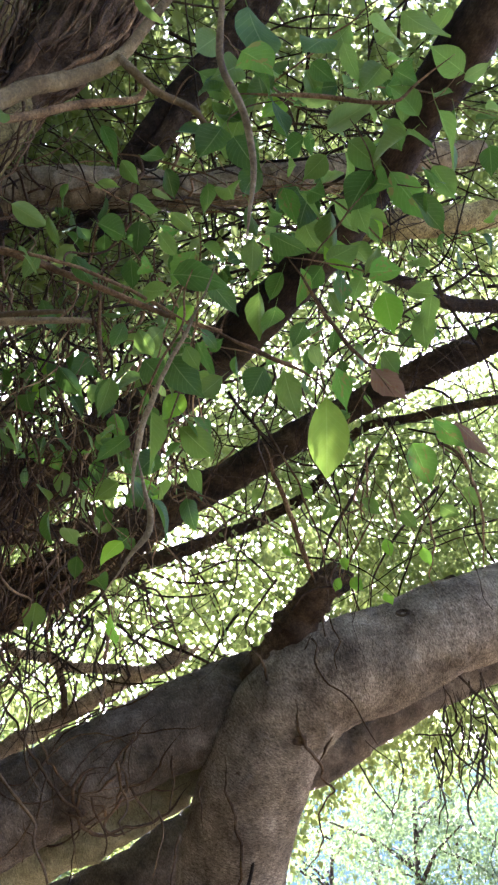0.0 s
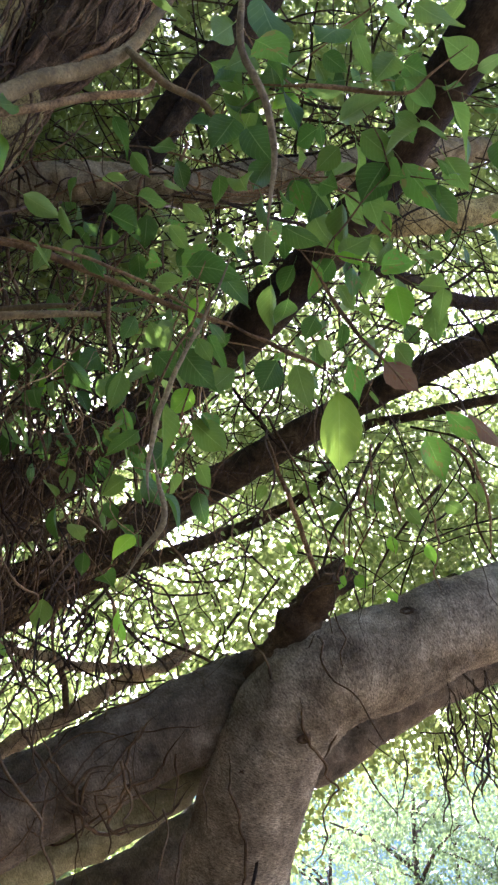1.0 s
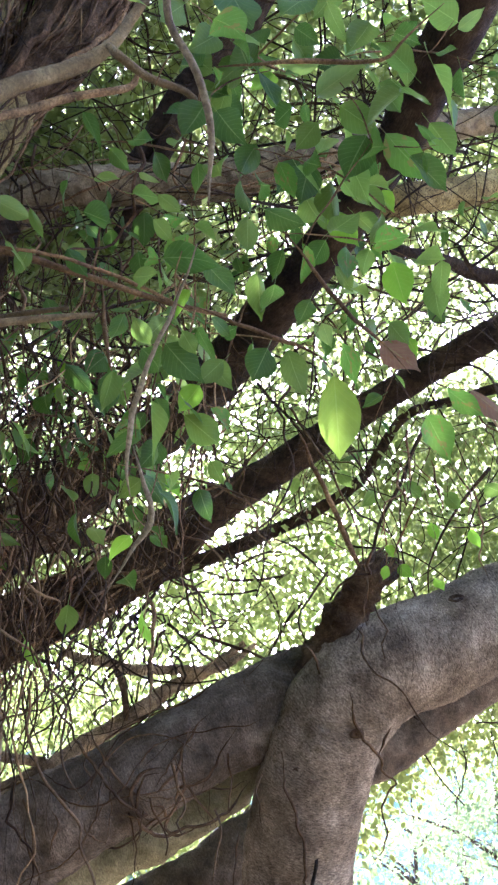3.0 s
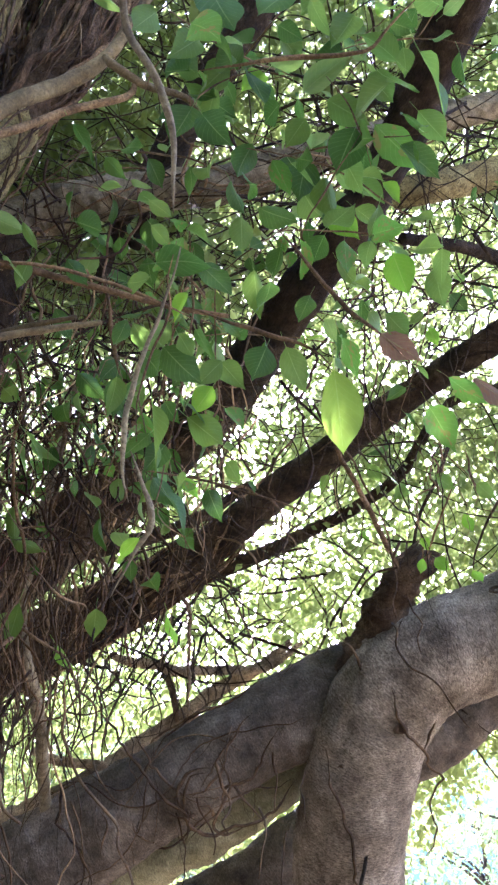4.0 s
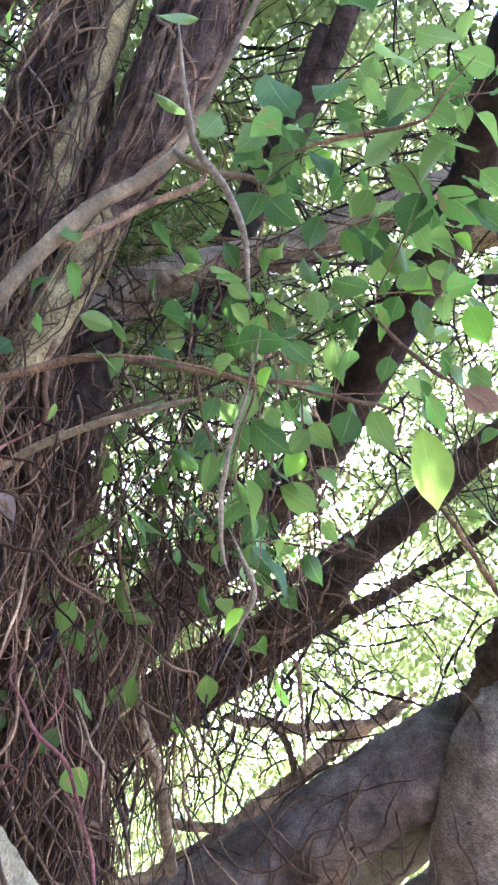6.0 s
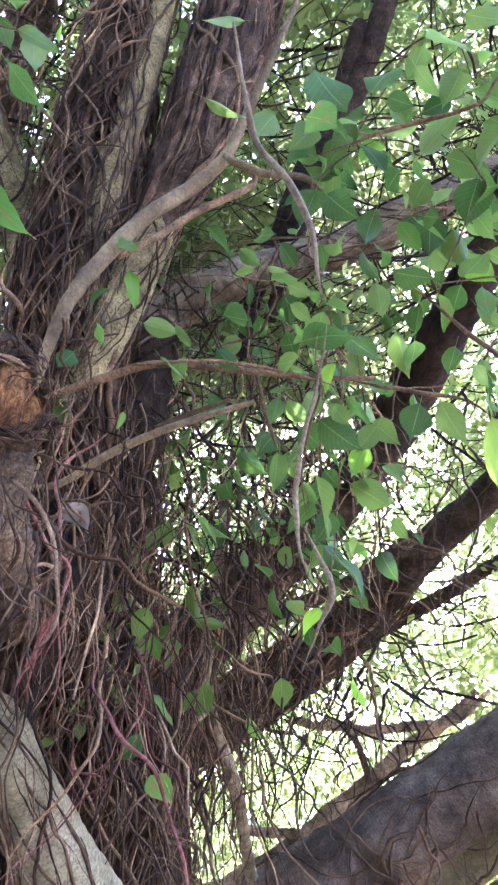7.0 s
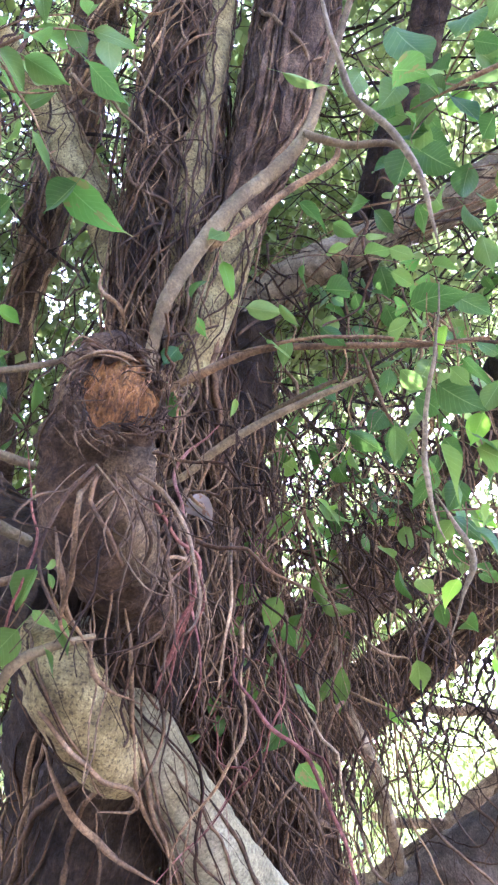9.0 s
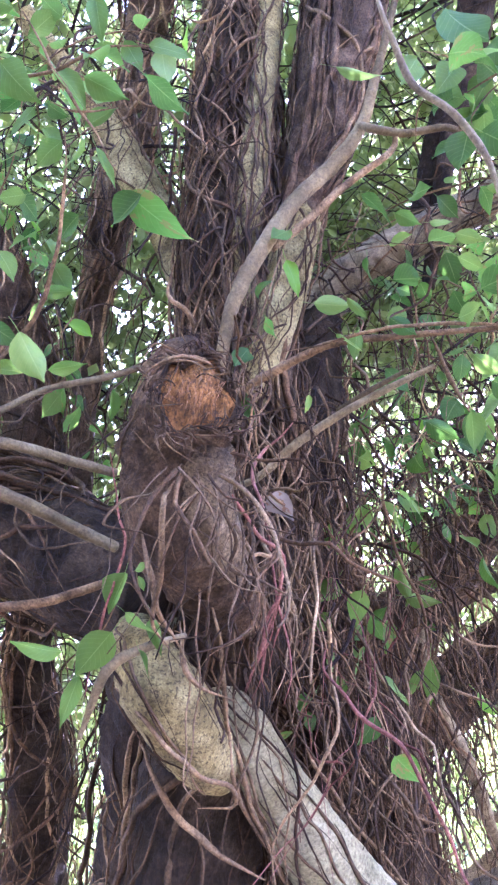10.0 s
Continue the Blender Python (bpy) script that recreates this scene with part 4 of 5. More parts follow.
hang_leaves(spray2, [(-0.271, 0.776, 2.539, -0.244, 0.813, 2.509, 0.033, 24, "d"),
    (-0.353, 1.044, 2.538, -0.312, 1.092, 2.504, 0.042, 2, "d"),
    (-0.199, 0.884, 2.493, -0.219, 0.892, 2.431, 0.032, 6, "d"),
    (-0.388, 0.977, 2.653, -0.365, 1.018, 2.597, 0.036, 6, "d"),
    (-0.141, 0.802, 2.627, -0.109, 0.812, 2.576, 0.031, 16, "g")])
spray3 = leafy_twig("low",[(-0.454, 1.049, 2.485, 0.003), (-0.508, 1.127, 2.468, 0.004), (-0.557, 1.264, 2.406, 0.004), (-0.577, 1.385, 2.36, 0.004), (-0.641, 1.499, 2.299, 0.003)])
twig(spray3,[(-0.484, 1.084, 2.433, 0.002), (-0.587, 1.14, 2.443, 0.003), (-0.706, 1.238, 2.417, 0.003), (-0.788, 1.342, 2.389, 0.003)])
twig(spray3,[(-0.496, 1.249, 2.253, 0.002), (-0.481, 1.38, 2.245, 0.003), (-0.472, 1.497, 2.266, 0.002), (-0.559, 1.614, 2.22, 0.003)])
hang_leaves(spray3, [(-0.577, 1.189, 2.521, -0.655, 1.197, 2.475, 0.071, 20, "g"),
    (-0.553, 1.195, 2.532, -0.548, 1.274, 2.483, 0.03, 3, "l"),
    (-0.527, 1.231, 2.551, -0.482, 1.285, 2.506, 0.042, -11, "g"),
    (-0.721, 1.274, 2.432, -0.767, 1.274, 2.383, 0.054, 28, "g"),
    (-0.77, 1.325, 2.376, -0.819, 1.295, 2.344, 0.043, 7, "g"),
    (-0.592, 1.329, 2.443, -0.62, 1.399, 2.393, 0.039, -4, "g"),
    (-0.611, 1.381, 2.395, -0.561, 1.444, 2.39, 0.034, -26, "g"),
    (-0.698, 1.191, 2.483, -0.661, 1.262, 2.466, 0.04, -12, "g"),
    (-0.638, 1.508, 2.302, -0.682, 1.582, 2.235, 0.039, 18, "g"),
    (-0.674, 1.527, 2.292, -0.719, 1.526, 2.237, 0.027, -19, "g"),
    (-0.495, 1.608, 2.322, -0.503, 1.636, 2.254, 0.056, -10, "g")])
hang_leaves(spray3, [(-0.599, 1.642, 2.257, -0.58, 1.701, 2.209, 0.037, 13, "b"),
    (-0.219, 0.931, 2.411, -0.231, 0.95, 2.337, 0.039, 3, "d"),
    (-0.157, 0.475, 2.796, -0.101, 0.527, 2.769, 0.022, -1, "l"),
    (-0.059, 0.421, 2.874, -0.12, 0.384, 2.841, 0.019, 21, "l"),
    (-0.712, 0.937, 2.347, -0.732, 0.951, 2.307, 0.027, 29, "g")])
spray4 = leafy_twig("far left",[(-0.621, 0.099, 2.729, 0.003), (-0.503, 0.162, 2.713, 0.003), (-0.44, 0.187, 2.707, 0.003), (-0.399, 0.204, 2.721, 0.003), (-0.342, 0.246, 2.726, 0.003)])
twig(spray4,[(-0.49, 0.195, 2.661, 0.002), (-0.464, 0.23, 2.649, 0.003), (-0.418, 0.261, 2.656, 0.002), (-0.406, 0.263, 2.662, 0.002)])
twig(spray4,[(-0.468, 0.1, 2.764, 0.003), (-0.466, 0.145, 2.726, 0.003), (-0.466, 0.193, 2.681, 0.003), (-0.461, 0.254, 2.63, 0.002), (-0.452, 0.331, 2.566, 0.002)])
twig(spray4,[(-0.5, 0.235, 2.648, 0.002), (-0.537, 0.277, 2.583, 0.003), (-0.582, 0.32, 2.525, 0.003), (-0.65, 0.352, 2.46, 0.004), (-0.725, 0.358, 2.414, 0.004), (-0.794, 0.346, 2.373, 0.004)])
hang_leaves(spray4, [(-0.344, 0.247, 2.734, -0.301, 0.298, 2.732, 0.039, 7, "g"),
    (-0.474, 0.176, 2.717, -0.446, 0.232, 2.667, 0.039, -2, "g"),
    (-0.432, 0.206, 2.683, -0.407, 0.272, 2.682, 0.045, 22, "g"),
    (-0.468, 0.248, 2.637, -0.425, 0.268, 2.679, 0.028, -3, "g"),
    (-0.531, 0.119, 2.717, -0.506, 0.171, 2.653, 0.056, -8, "g"),
    (-0.489, 0.131, 2.775, -0.447, 0.14, 2.814, 0.037, -25, "g"),
    (-0.38, 0.161, 2.794, -0.389, 0.191, 2.725, 0.034, -19, "g"),
    (-0.438, 0.349, 2.552, -0.502, 0.358, 2.536, 0.056, 5, "d"),
    (-0.458, 0.337, 2.563, -0.422, 0.428, 2.493, 0.061, -24, "h"),
    (-0.481, 0.26, 2.636, -0.517, 0.271, 2.589, 0.039, -19, "g"),
    (-0.461, 0.27, 2.604, -0.47, 0.322, 2.565, 0.027, -12, "g")])
hang_leaves(spray4, [(-0.593, 0.25, 2.582, -0.609, 0.22, 2.55, 0.03, 27, "g"),
    (-0.613, 0.382, 2.495, -0.675, 0.353, 2.507, 0.024, 18, "g"),
    (-0.774, 0.468, 2.488, -0.735, 0.517, 2.517, 0.03, 5, "g"),
    (-0.821, 0.449, 2.496, -0.865, 0.404, 2.503, 0.034, 26, "g"),
    (-0.536, 0.253, 2.68, -0.597, 0.247, 2.666, 0.042, -23, "g"),
    (-0.543, 0.196, 2.71, -0.596, 0.198, 2.683, 0.042, 15, "g"),
    (-0.585, 0.343, 2.63, -0.636, 0.34, 2.606, 0.041, -12, "d"),
    (-0.706, 0.56, 2.47, -0.748, 0.597, 2.447, 0.02, 6, "g"),
    (-0.834, 0.587, 2.523, -0.891, 0.612, 2.496, 0.028, -11, "g"),
    (-0.445, 0.149, 2.803, -0.455, 0.109, 2.806, 0.039, 8, "g")])
spray5 = leafy_twig("trunk",[(-0.704, 0.78, 2.091, 0.002), (-0.725, 0.736, 2.1, 0.003), (-0.723, 0.693, 2.125, 0.003), (-0.712, 0.665, 2.159, 0.002)])
twig(spray5,[(-0.723, 0.693, 2.125, 0.002), (-0.725, 0.658, 2.14, 0.002), (-0.772, 0.672, 2.093, 0.002), (-0.817, 0.672, 2.059, 0.002)])
hang_leaves(spray5, [(-0.61, 0.557, 2.065, -0.672, 0.591, 2.037, 0.035, -6, "g"),
    (-0.596, 0.562, 2.066, -0.574, 0.565, 2.069, 0.014, -13, "g"),
    (-0.607, 0.563, 2.007, -0.591, 0.595, 1.981, 0.023, -19, "g"),
    (-0.651, 0.581, 2, -0.717, 0.582, 1.954, 0.052, 7, "g"),
    (-0.716, 0.589, 1.96, -0.757, 0.603, 1.903, 0.025, 7, "g"),
    (-0.695, 0.537, 1.968, -0.728, 0.481, 1.961, 0.026, 28, "g"),
    (-0.638, 0.621, 1.987, -0.664, 0.669, 1.972, 0.013, 6, "g"),
    (-0.577, 0.551, 2.045, -0.571, 0.559, 2.024, 0.01, -15, "g"),
    (-0.639, 0.645, 2.166, -0.642, 0.653, 2.129, 0.016, 24, "d"),
    (-0.461, 0.595, 2.297, -0.468, 0.625, 2.291, 0.012, -16, "b"),
    (-0.568, 0.754, 2.199, -0.574, 0.77, 2.159, 0.01, -20, "g")])
hang_leaves(spray5, [(-0.614, 0.618, 2.024, -0.638, 0.665, 1.992, 0.019, 3, "g")])
hang_leaves(spray5, [(-0.514, 0.751, 2.261, -0.509, 0.808, 2.258, 0.044, 1, "w"),
    (-0.386, 0.691, 2.364, -0.391, 0.688, 2.329, 0.012, -24, "y")])
spray6 = leafy_twig("stub",[(0.028, 2.24, 3.257, 0.007), (0.068, 2.349, 3.196, 0.009), (0.131, 2.492, 3.089, 0.011), (0.187, 2.632, 2.987, 0.012), (0.226, 2.73, 2.941, 0.012)])
twig(spray6,[(0.305, 2.521, 3.056, 0.003), (0.324, 2.629, 2.996, 0.004), (0.315, 2.738, 2.932, 0.005)])
twig(spray6,[(0.465, 2.474, 3.124, 0.004), (0.385, 2.604, 3.03, 0.004), (0.328, 2.725, 2.95, 0.005)])
twig(spray6,[(0.637, 1.902, 2.557, 0.003), (0.631, 1.81, 2.681, 0.004), (0.601, 1.744, 2.768, 0.004), (0.533, 1.659, 2.879, 0.004)])
hang_leaves(spray6, [(0.318, 2.584, 2.959, 0.337, 2.585, 2.909, 0.04, -23, "b"),
    (0.364, 2.699, 2.936, 0.401, 2.702, 2.887, 0.053, -13, "b"),
    (0.32, 2.687, 2.93, 0.299, 2.744, 2.896, 0.039, 14, "b"),
    (0.611, 2.5, 2.957, 0.643, 2.548, 2.909, 0.054, 23, "b"),
    (0.498, 2.764, 2.908, 0.528, 2.809, 2.871, 0.044, 12, "b"),
    (0.108, 2.557, 3.006, 0.126, 2.603, 2.968, 0.033, 0, "b"),
    (0.378, 2.302, 3.039, 0.437, 2.316, 2.986, 0.056, -1, "g"),
    (0.276, 2.289, 3.008, 0.231, 2.296, 2.952, 0.052, 22, "g"),
    (0.512, 2.314, 2.998, 0.561, 2.339, 2.94, 0.053, 11, "g"),
    (0.159, 2.245, 3.075, 0.202, 2.303, 3.037, 0.048, -7, "g"),
    (0.624, 2.207, 2.952, 0.683, 2.228, 2.918, 0.059, 23, "g")])
hang_leaves(spray6, [(0.71, 2.206, 3.019, 0.762, 2.218, 2.954, 0.054, -21, "g"),
    (0.022, 2.272, 3.07, -0.021, 2.284, 3.016, 0.051, 19, "g"),
    (0.469, 2.464, 2.973, 0.487, 2.489, 2.913, 0.045, -1, "b")])
hang_leaves(spray, [(0.369, 0.587, 2.952, 0.341, 0.624, 2.924, 0.058, 20, "g"),
    (0.196, 0.611, 2.949, 0.156, 0.658, 2.938, 0.053, 25, "g"),
    (0.115, 0.65, 2.873, 0.148, 0.697, 2.857, 0.044, 21, "g"),
    (0.253, 0.711, 2.81, 0.288, 0.755, 2.787, 0.054, -24, "g"),
    (0.205, 0.913, 2.726, 0.251, 0.946, 2.696, 0.043, -12, "g"),
    (0.226, 0.951, 2.675, 0.204, 0.984, 2.645, 0.04, 6, "g"),
    (0.111, 0.922, 2.526, 0.088, 0.925, 2.471, 0.038, -15, "d"),
    (0.146, 0.897, 2.645, 0.115, 0.938, 2.627, 0.046, -12, "d"),
    (0.072, 0.868, 2.597, 0.051, 0.916, 2.574, 0.04, -10, "d"),
    (0.331, 0.993, 2.788, 0.372, 1.03, 2.776, 0.041, 24, "g"),
    (0.206, 0.984, 2.53, 0.231, 1.029, 2.512, 0.034, 12, "g")])
# ---- end of plan ----


# ---- knots and scars on the forked trunk ----
def knot(at, facing, r):
    """A healed branch scar: a low lip of bark round a dark hollow."""
    turn = Vector(facing).to_track_quat("Z", "Y").to_matrix()
    seed = next(seeds)
    verts, faces, uvs = [], [], []
    rows, seg = 7, 20
    for i in range(rows + 1):
        q = i / rows
        for j in range(seg):
            a = j * 2 * math.pi / seg
            w = r * (1.5 - 1.45 * q) * (1 + 0.3 * noise.noise(Vector((math.cos(a), math.sin(a), seed))))
            z = r * (0.22 * math.sin(math.pi * min(1, q * 1.4)) - 0.3 * q * q - 0.12) * (1 + 0.4 * noise.noise(Vector((math.cos(a) * 2, math.sin(a) * 2, seed + q))))
            verts.append(Vector(at) + turn @ Vector((w * math.cos(a), 0.75 * w * math.sin(a), z)))
            uvs.append((w * math.cos(a), w * math.sin(a)))
    for i in range(rows):
        for j in range(seg):
            k = (j + 1) % seg
            faces.append((i * seg + j, i * seg + k, (i + 1) * seg + k, (i + 1) * seg + j))
    return part("knot", mesh_of("knot", verts, faces, umber, uvs), fork, "dark healed branch scar")


knot((0.162, 3.086, 2.440), (0.18, -0.70, -0.69), 0.019)
knot((-0.011, 3.136, 2.374), (-0.22, -0.86, -0.47), 0.017)
knot((-0.087, 3.185, 2.334), (-0.40, -0.83, -0.39), 0.013)
knot((0.030, 3.173, 2.311), (0.06, -0.79, -0.61), 0.012)
knot((0.069, 3.064, 2.767), (-0.66, -0.57, 0.49), 0.02)
knot((0.298, 2.941, 2.725), (0.01, -1.00, 0.03), 0.022)
knot((0.592, 2.958, 2.912), (-0.16, -0.92, 0.35), 0.02)


# ---- roots wound about the stems ----
def wound_roots(index, count, s0, s1, thick, spread=0.18, seed=1, parts=True, mat=None, swing=1.0):
    tree = LINES[index][1].parent
    rnd = random.Random(seed)
    name, ob, line = LINES[index]
    u, w = frames(line)
    bag = Bag()
    k = len(line)
    for c in range(count):
        a, b = int(k * rnd.uniform(s0, s0 + (s1 - s0) * 0.6)), int(k * rnd.uniform(s0 + (s1 - s0) * 0.4, s1))
        a, b = min(a, b), max(a, b)
        if np.linalg.norm(line[min(b, k - 1), :3] - line[a, :3]) < 0.1:
            continue
        th, drift, lift = rnd.uniform(0, 6.28), rnd.uniform(-0.5, 0.5) * swing, rnd.uniform(0.0, spread)
        r = thick * rnd.choice((0.3, 0.35, 0.45, 0.6, 0.8, 1.0, 1.4))
        off = rnd.uniform(0, 100)
        pts = []
        gap = np.linalg.norm(line[a + 1, :3] - line[a, :3]) + 1e-6
        step = max(1, int(0.035 / gap))
        for i in range(a, b, step):
            q = line[i]
            run = (i - a) * gap
            ang = th + 2.4 * drift * run + 1.3 * swing * noise.noise(Vector((2.4 * run, off, 0)))
            out = q[3] * (1.02 + lift * (0.6 + 0.8 * noise.noise(Vector((2.2 * run, 0, off))))) + r * 0.5
            end = min(1.0, run / 0.2 + 0.3, (b - i) * gap / 0.25 + 0.2)
            pts.append((*(q[:3] + out * (math.cos(ang) * u[i] + math.sin(ang) * w[i])), r * end))
        if len(pts) < 3:
            continue
        if parts and c % 12 == 0:
            thin("aerial_root", tree, mat or root_bark, pts, wander=0.006, seg=6)
        else:
            fine = glide(pts, 0.027)
            for i, q in enumerate(fine):
                fine[i, :3] += np.array(noise.noise_vector(Vector(q[:3]) * 9 + Vector((off, 0, 0)))) * 0.012 + np.array(noise.noise_vector(Vector(q[:3]) * 26 + Vector((off, 0, 0)))) * 0.006
            bag.tube(fine, 4)
    if bag.n:
        tagged(part("root_tangle", bag.mesh("root_tangle", mat or root_bark), tree, "tangle of thin brown aerial roots"), kind="stuff")


def stems(kind, of=None):
    return [i for i, (name, ob, line) in enumerate(LINES) if name == kind and ob.parent == (of or tree)]


S = stems("stem")
wound_roots(S[0], 26, 0.15, 0.95, 0.0065, 0.1, 71, mat=old_root, swing=1.3)
wound_roots(S[0], 14, 0.2, 0.9, 0.006, 0.12, 72, swing=1.4)
wound_roots(S[2], 40, 0.0, 0.95, 0.0042, 0.14, 91, swing=1.6)
wound_roots(S[2], 14, 0.0, 0.9, 0.006, 0.1, 73, mat=old_root, swing=1.2)
wound_roots(S[3], 30, 0.1, 0.98, 0.0065, 0.3, 74, mat=old_root, swing=1.4)
wound_roots(S[0], 80, 0.45, 0.98, 0.0034, 0.16, 11, mat=old_root, swing=1.2)
wound_roots(S[0], 90, 0.22, 0.62, 0.0033, 0.42, 17, swing=1.7)
wound_roots(S[0], 200, 0.22, 0.62, 0.003, 0.38, 19, mat=old_root, swing=1.5)
wound_roots(S[1], 46, 0.0, 0.98, 0.004, 0.2, 12, mat=old_root, swing=1.5)
wound_roots(S[2], 110, 0.0, 0.95, 0.0034, 0.18, 18, mat=old_root, swing=1.0)
wound_roots(S[2], 70, 0.0, 0.95, 0.003, 0.14, 75, mat=old_root, swing=0.6)
wound_roots(S[0], 60, 0.0, 0.3, 0.0045, 0.15, 76, mat=old_root, swing=1.4)
wound_roots(S[2], 64, 0.0, 0.95, 0.0075, 0.04, 28, mat=brown, swing=0.35)
wound_roots(S[3], 80, 0.1, 0.98, 0.0036, 0.5, 13, swing=1.6)
wound_roots(S[3], 170, 0.1, 0.98, 0.0036, 0.4, 10, mat=old_root, swing=1.4)
wound_roots(S[4], 60, 0.1, 0.95, 0.005, 0.6, 14, swing=1.6)
wound_roots(S[5], 50, 0.0, 1.0, 0.005, 0.8, 15, swing=1.6)
wound_roots(S[6], 26, 0.0, 0.9, 0.003, 0.4, 16, mat=old_root, swing=1.4)
for n_, i_ in enumerate(stems("prop_root")):
    wound_roots(i_, 80 if n_ < 2 else 10, 0.0, 0.7, 0.005, 0.6, 20 + n_, swing=1.6)
for n_, i_ in enumerate(stems("limb_stub")):
    wound_roots(i_, 8, 0.0, 0.7, 0.002, 0.08, 30 + n_, swing=2.0)
    wound_roots(i_, 34, 0.6, 0.99, 0.0028, 0.1, 32 + n_, mat=old_root, swing=2.4)
wound_roots(stems("limb", fork)[0], 9, 0.25, 0.95, 0.0042, 0.08, 39, mat=old_root, swing=1.6)
for n_, i_ in enumerate(stems("limb")[:2]):
    wound_roots(i_, 7, 0.0, 0.5, 0.0035, 0.15, 35 + n_, mat=old_root, swing=1.0)
L_ = stems("limb")
wound_roots(L_[1], 70, 0.05, 0.5, 0.009, 0.3, 88, swing=1.2)
wound_roots(L_[1], 60, 0.05, 0.5, 0.008, 0.3, 89, mat=old_root, swing=1.2)
wound_roots(L_[0], 30, 0.05, 0.5, 0.006, 0.2, 90, mat=old_root, swing=1.2)
wound_roots(L_[2], 9, 0.0, 0.9, 0.004, 0.15, 55, swing=1.5)
wound_roots(L_[3], 40, 0.2, 1.0, 0.0026, 0.06, 56, mat=old_root, swing=1.8)
wound_roots(L_[4], 40, 0.0, 0.5, 0.003, 0.12, 57, mat=old_root, swing=1.4)
wound_roots(L_[5], 90, 0.0, 0.7, 0.0055, 0.2, 58, mat=old_root, swing=1.6)
wound_roots(L_[5], 26, 0.0, 0.7, 0.004, 0.25, 78, swing=1.6)
wound_roots(L_[6], 16, 0.0, 1.0, 0.004, 0.15, 59, swing=1.4)


def cut_face(at, facing, r):
    """Torn orange wood where a limb came off, with loose fibres."""
    rnd_ = random.Random(9)
    turn = Vector(facing).to_track_quat("Z", "Y").to_matrix()
    verts, faces, uvs = [], [], []
    rings, seg = 16, 40

    def edge(a):
        return r * (1 + 0.45 * noise.noise(Vector((math.cos(a) * 1.4, math.sin(a) * 1.4, 4))) + 0.14 * noise.noise(Vector((math.cos(a) * 4, math.sin(a) * 4, 7))))

    def depth(q):
        return 0.36 * r * math.cos(q * 1.57) - 0.12 * r

    for i in range(rings + 1):
        for j in range(seg):
            a, q = j * 2 * math.pi / seg, i / rings
            rr = q * edge(a)
            x, y = rr * math.cos(a), rr * math.sin(a)
            z = depth(q) + 0.16 * r * noise.noise(Vector((x * 70, y * 22, 2))) + 0.1 * r * noise.noise(Vector((x * 190, y * 60, 2))) - 0.2 * r * max(0.0, noise.noise(Vector((x * 30, y * 30, 8))))
            verts.append(Vector(at) + turn @ Vector((rr * math.cos(a) * 0.88, rr * math.sin(a) * 1.2, z)))
            uvs.append((rr * math.cos(a), rr * math.sin(a)))
    for i in range(rings):
        for j in range(seg):
            k = (j + 1) % seg
            faces.append((i * seg + j, (i + 1) * seg + j, (i + 1) * seg + k, i * seg + k))
    part("cut_face", mesh_of("cut_face", verts, faces, wound, uvs), tree, "torn orange-brown fibrous wound")
    bag = Bag()
    for c in range(80):
        a, q = rnd_.uniform(0, 6.28), r * rnd_.uniform(0.2, 1.0)
        p = Vector(at) + turn @ Vector((q * math.cos(a), q * math.sin(a), depth(q / r) + 0.001))
        d = turn @ Vector((rnd_.gauss(0.2, 0.35), rnd_.gauss(0.9, 0.3), 0.1)).normalized()
        long = rnd_.uniform(0.006, 0.024)
        bag.tube(glide([(*p, 0.0004), (*(p + d * long * 0.5 + turn @ Vector((0, 0, 0.002))), 0.0004), (*(p + d * long), 0.0002)], 0.008), 4)
    tagged(part("fibre", bag.mesh("fibre", straw), tree, "loose orange wood fibres"), kind="stuff")
    bag = Bag()
    for c in range(150):
        a = rnd_.uniform(0, 6.28)
        q = edge(a) * rnd_.uniform(0.9, 1.3)
        p = Vector(at) + turn @ Vector((q * math.cos(a) * 0.88, q * math.sin(a) * 1.2, 0.16 * r))
        d = turn @ Vector((rnd_.gauss(-math.sin(a), 0.6), rnd_.gauss(math.cos(a), 0.6), rnd_.gauss(0.1, 0.3))).normalized()
        bow = turn @ Vector((rnd_.gauss(0, 0.006), rnd_.gauss(0, 0.006), 0.006))
        long, w = rnd_.uniform(0.015, 0.055), rnd_.uniform(0.0006, 0.0016)
        bag.tube(glide([(*p, w), (*(p + d * long * 0.5 + bow), w), (*(p + d * long - bow), w * 0.4)], 0.008), 4)
    tagged(part("bark_fibre", bag.mesh("bark_fibre", old_root), tree, "dark torn bark fibres round the wound"), kind="stuff")
    verts, faces, uvs = [], [], []
    rows, seg = 12, 72
    for i in range(rows + 1):
        q = i / rows
        for j in range(seg):
            a = j * 2 * math.pi / seg
            w = edge(a) * (0.88 + 0.26 * q) + 0.006 * noise.noise(Vector((math.cos(a) * 5, math.sin(a) * 5, q * 2)))
            x, y = w * math.cos(a), w * math.sin(a)
            z = 0.2 * r * math.sin(math.pi * min(1.0, q * 1.5)) ** 0.7 * (0.6 + 0.9 * noise.noise(Vector((math.cos(a) * 2.5, math.sin(a) * 2.5, 3)))) - 0.42 * r * q * q
            z += 0.1 * r * noise.noise(Vector((x * 120, y * 120, 5))) + 0.07 * r * noise.noise(Vector((x * 300, y * 300, 6)))
            verts.append(Vector(at) + turn @ Vector((x * 0.88, y * 1.2, z)))
            uvs.append((x, y))
    for i in range(rows):
        for j in range(seg):
            k = (j + 1) % seg
            faces.append((i * seg + j, (i + 1) * seg + j, (i + 1) * seg + k, i * seg + k))
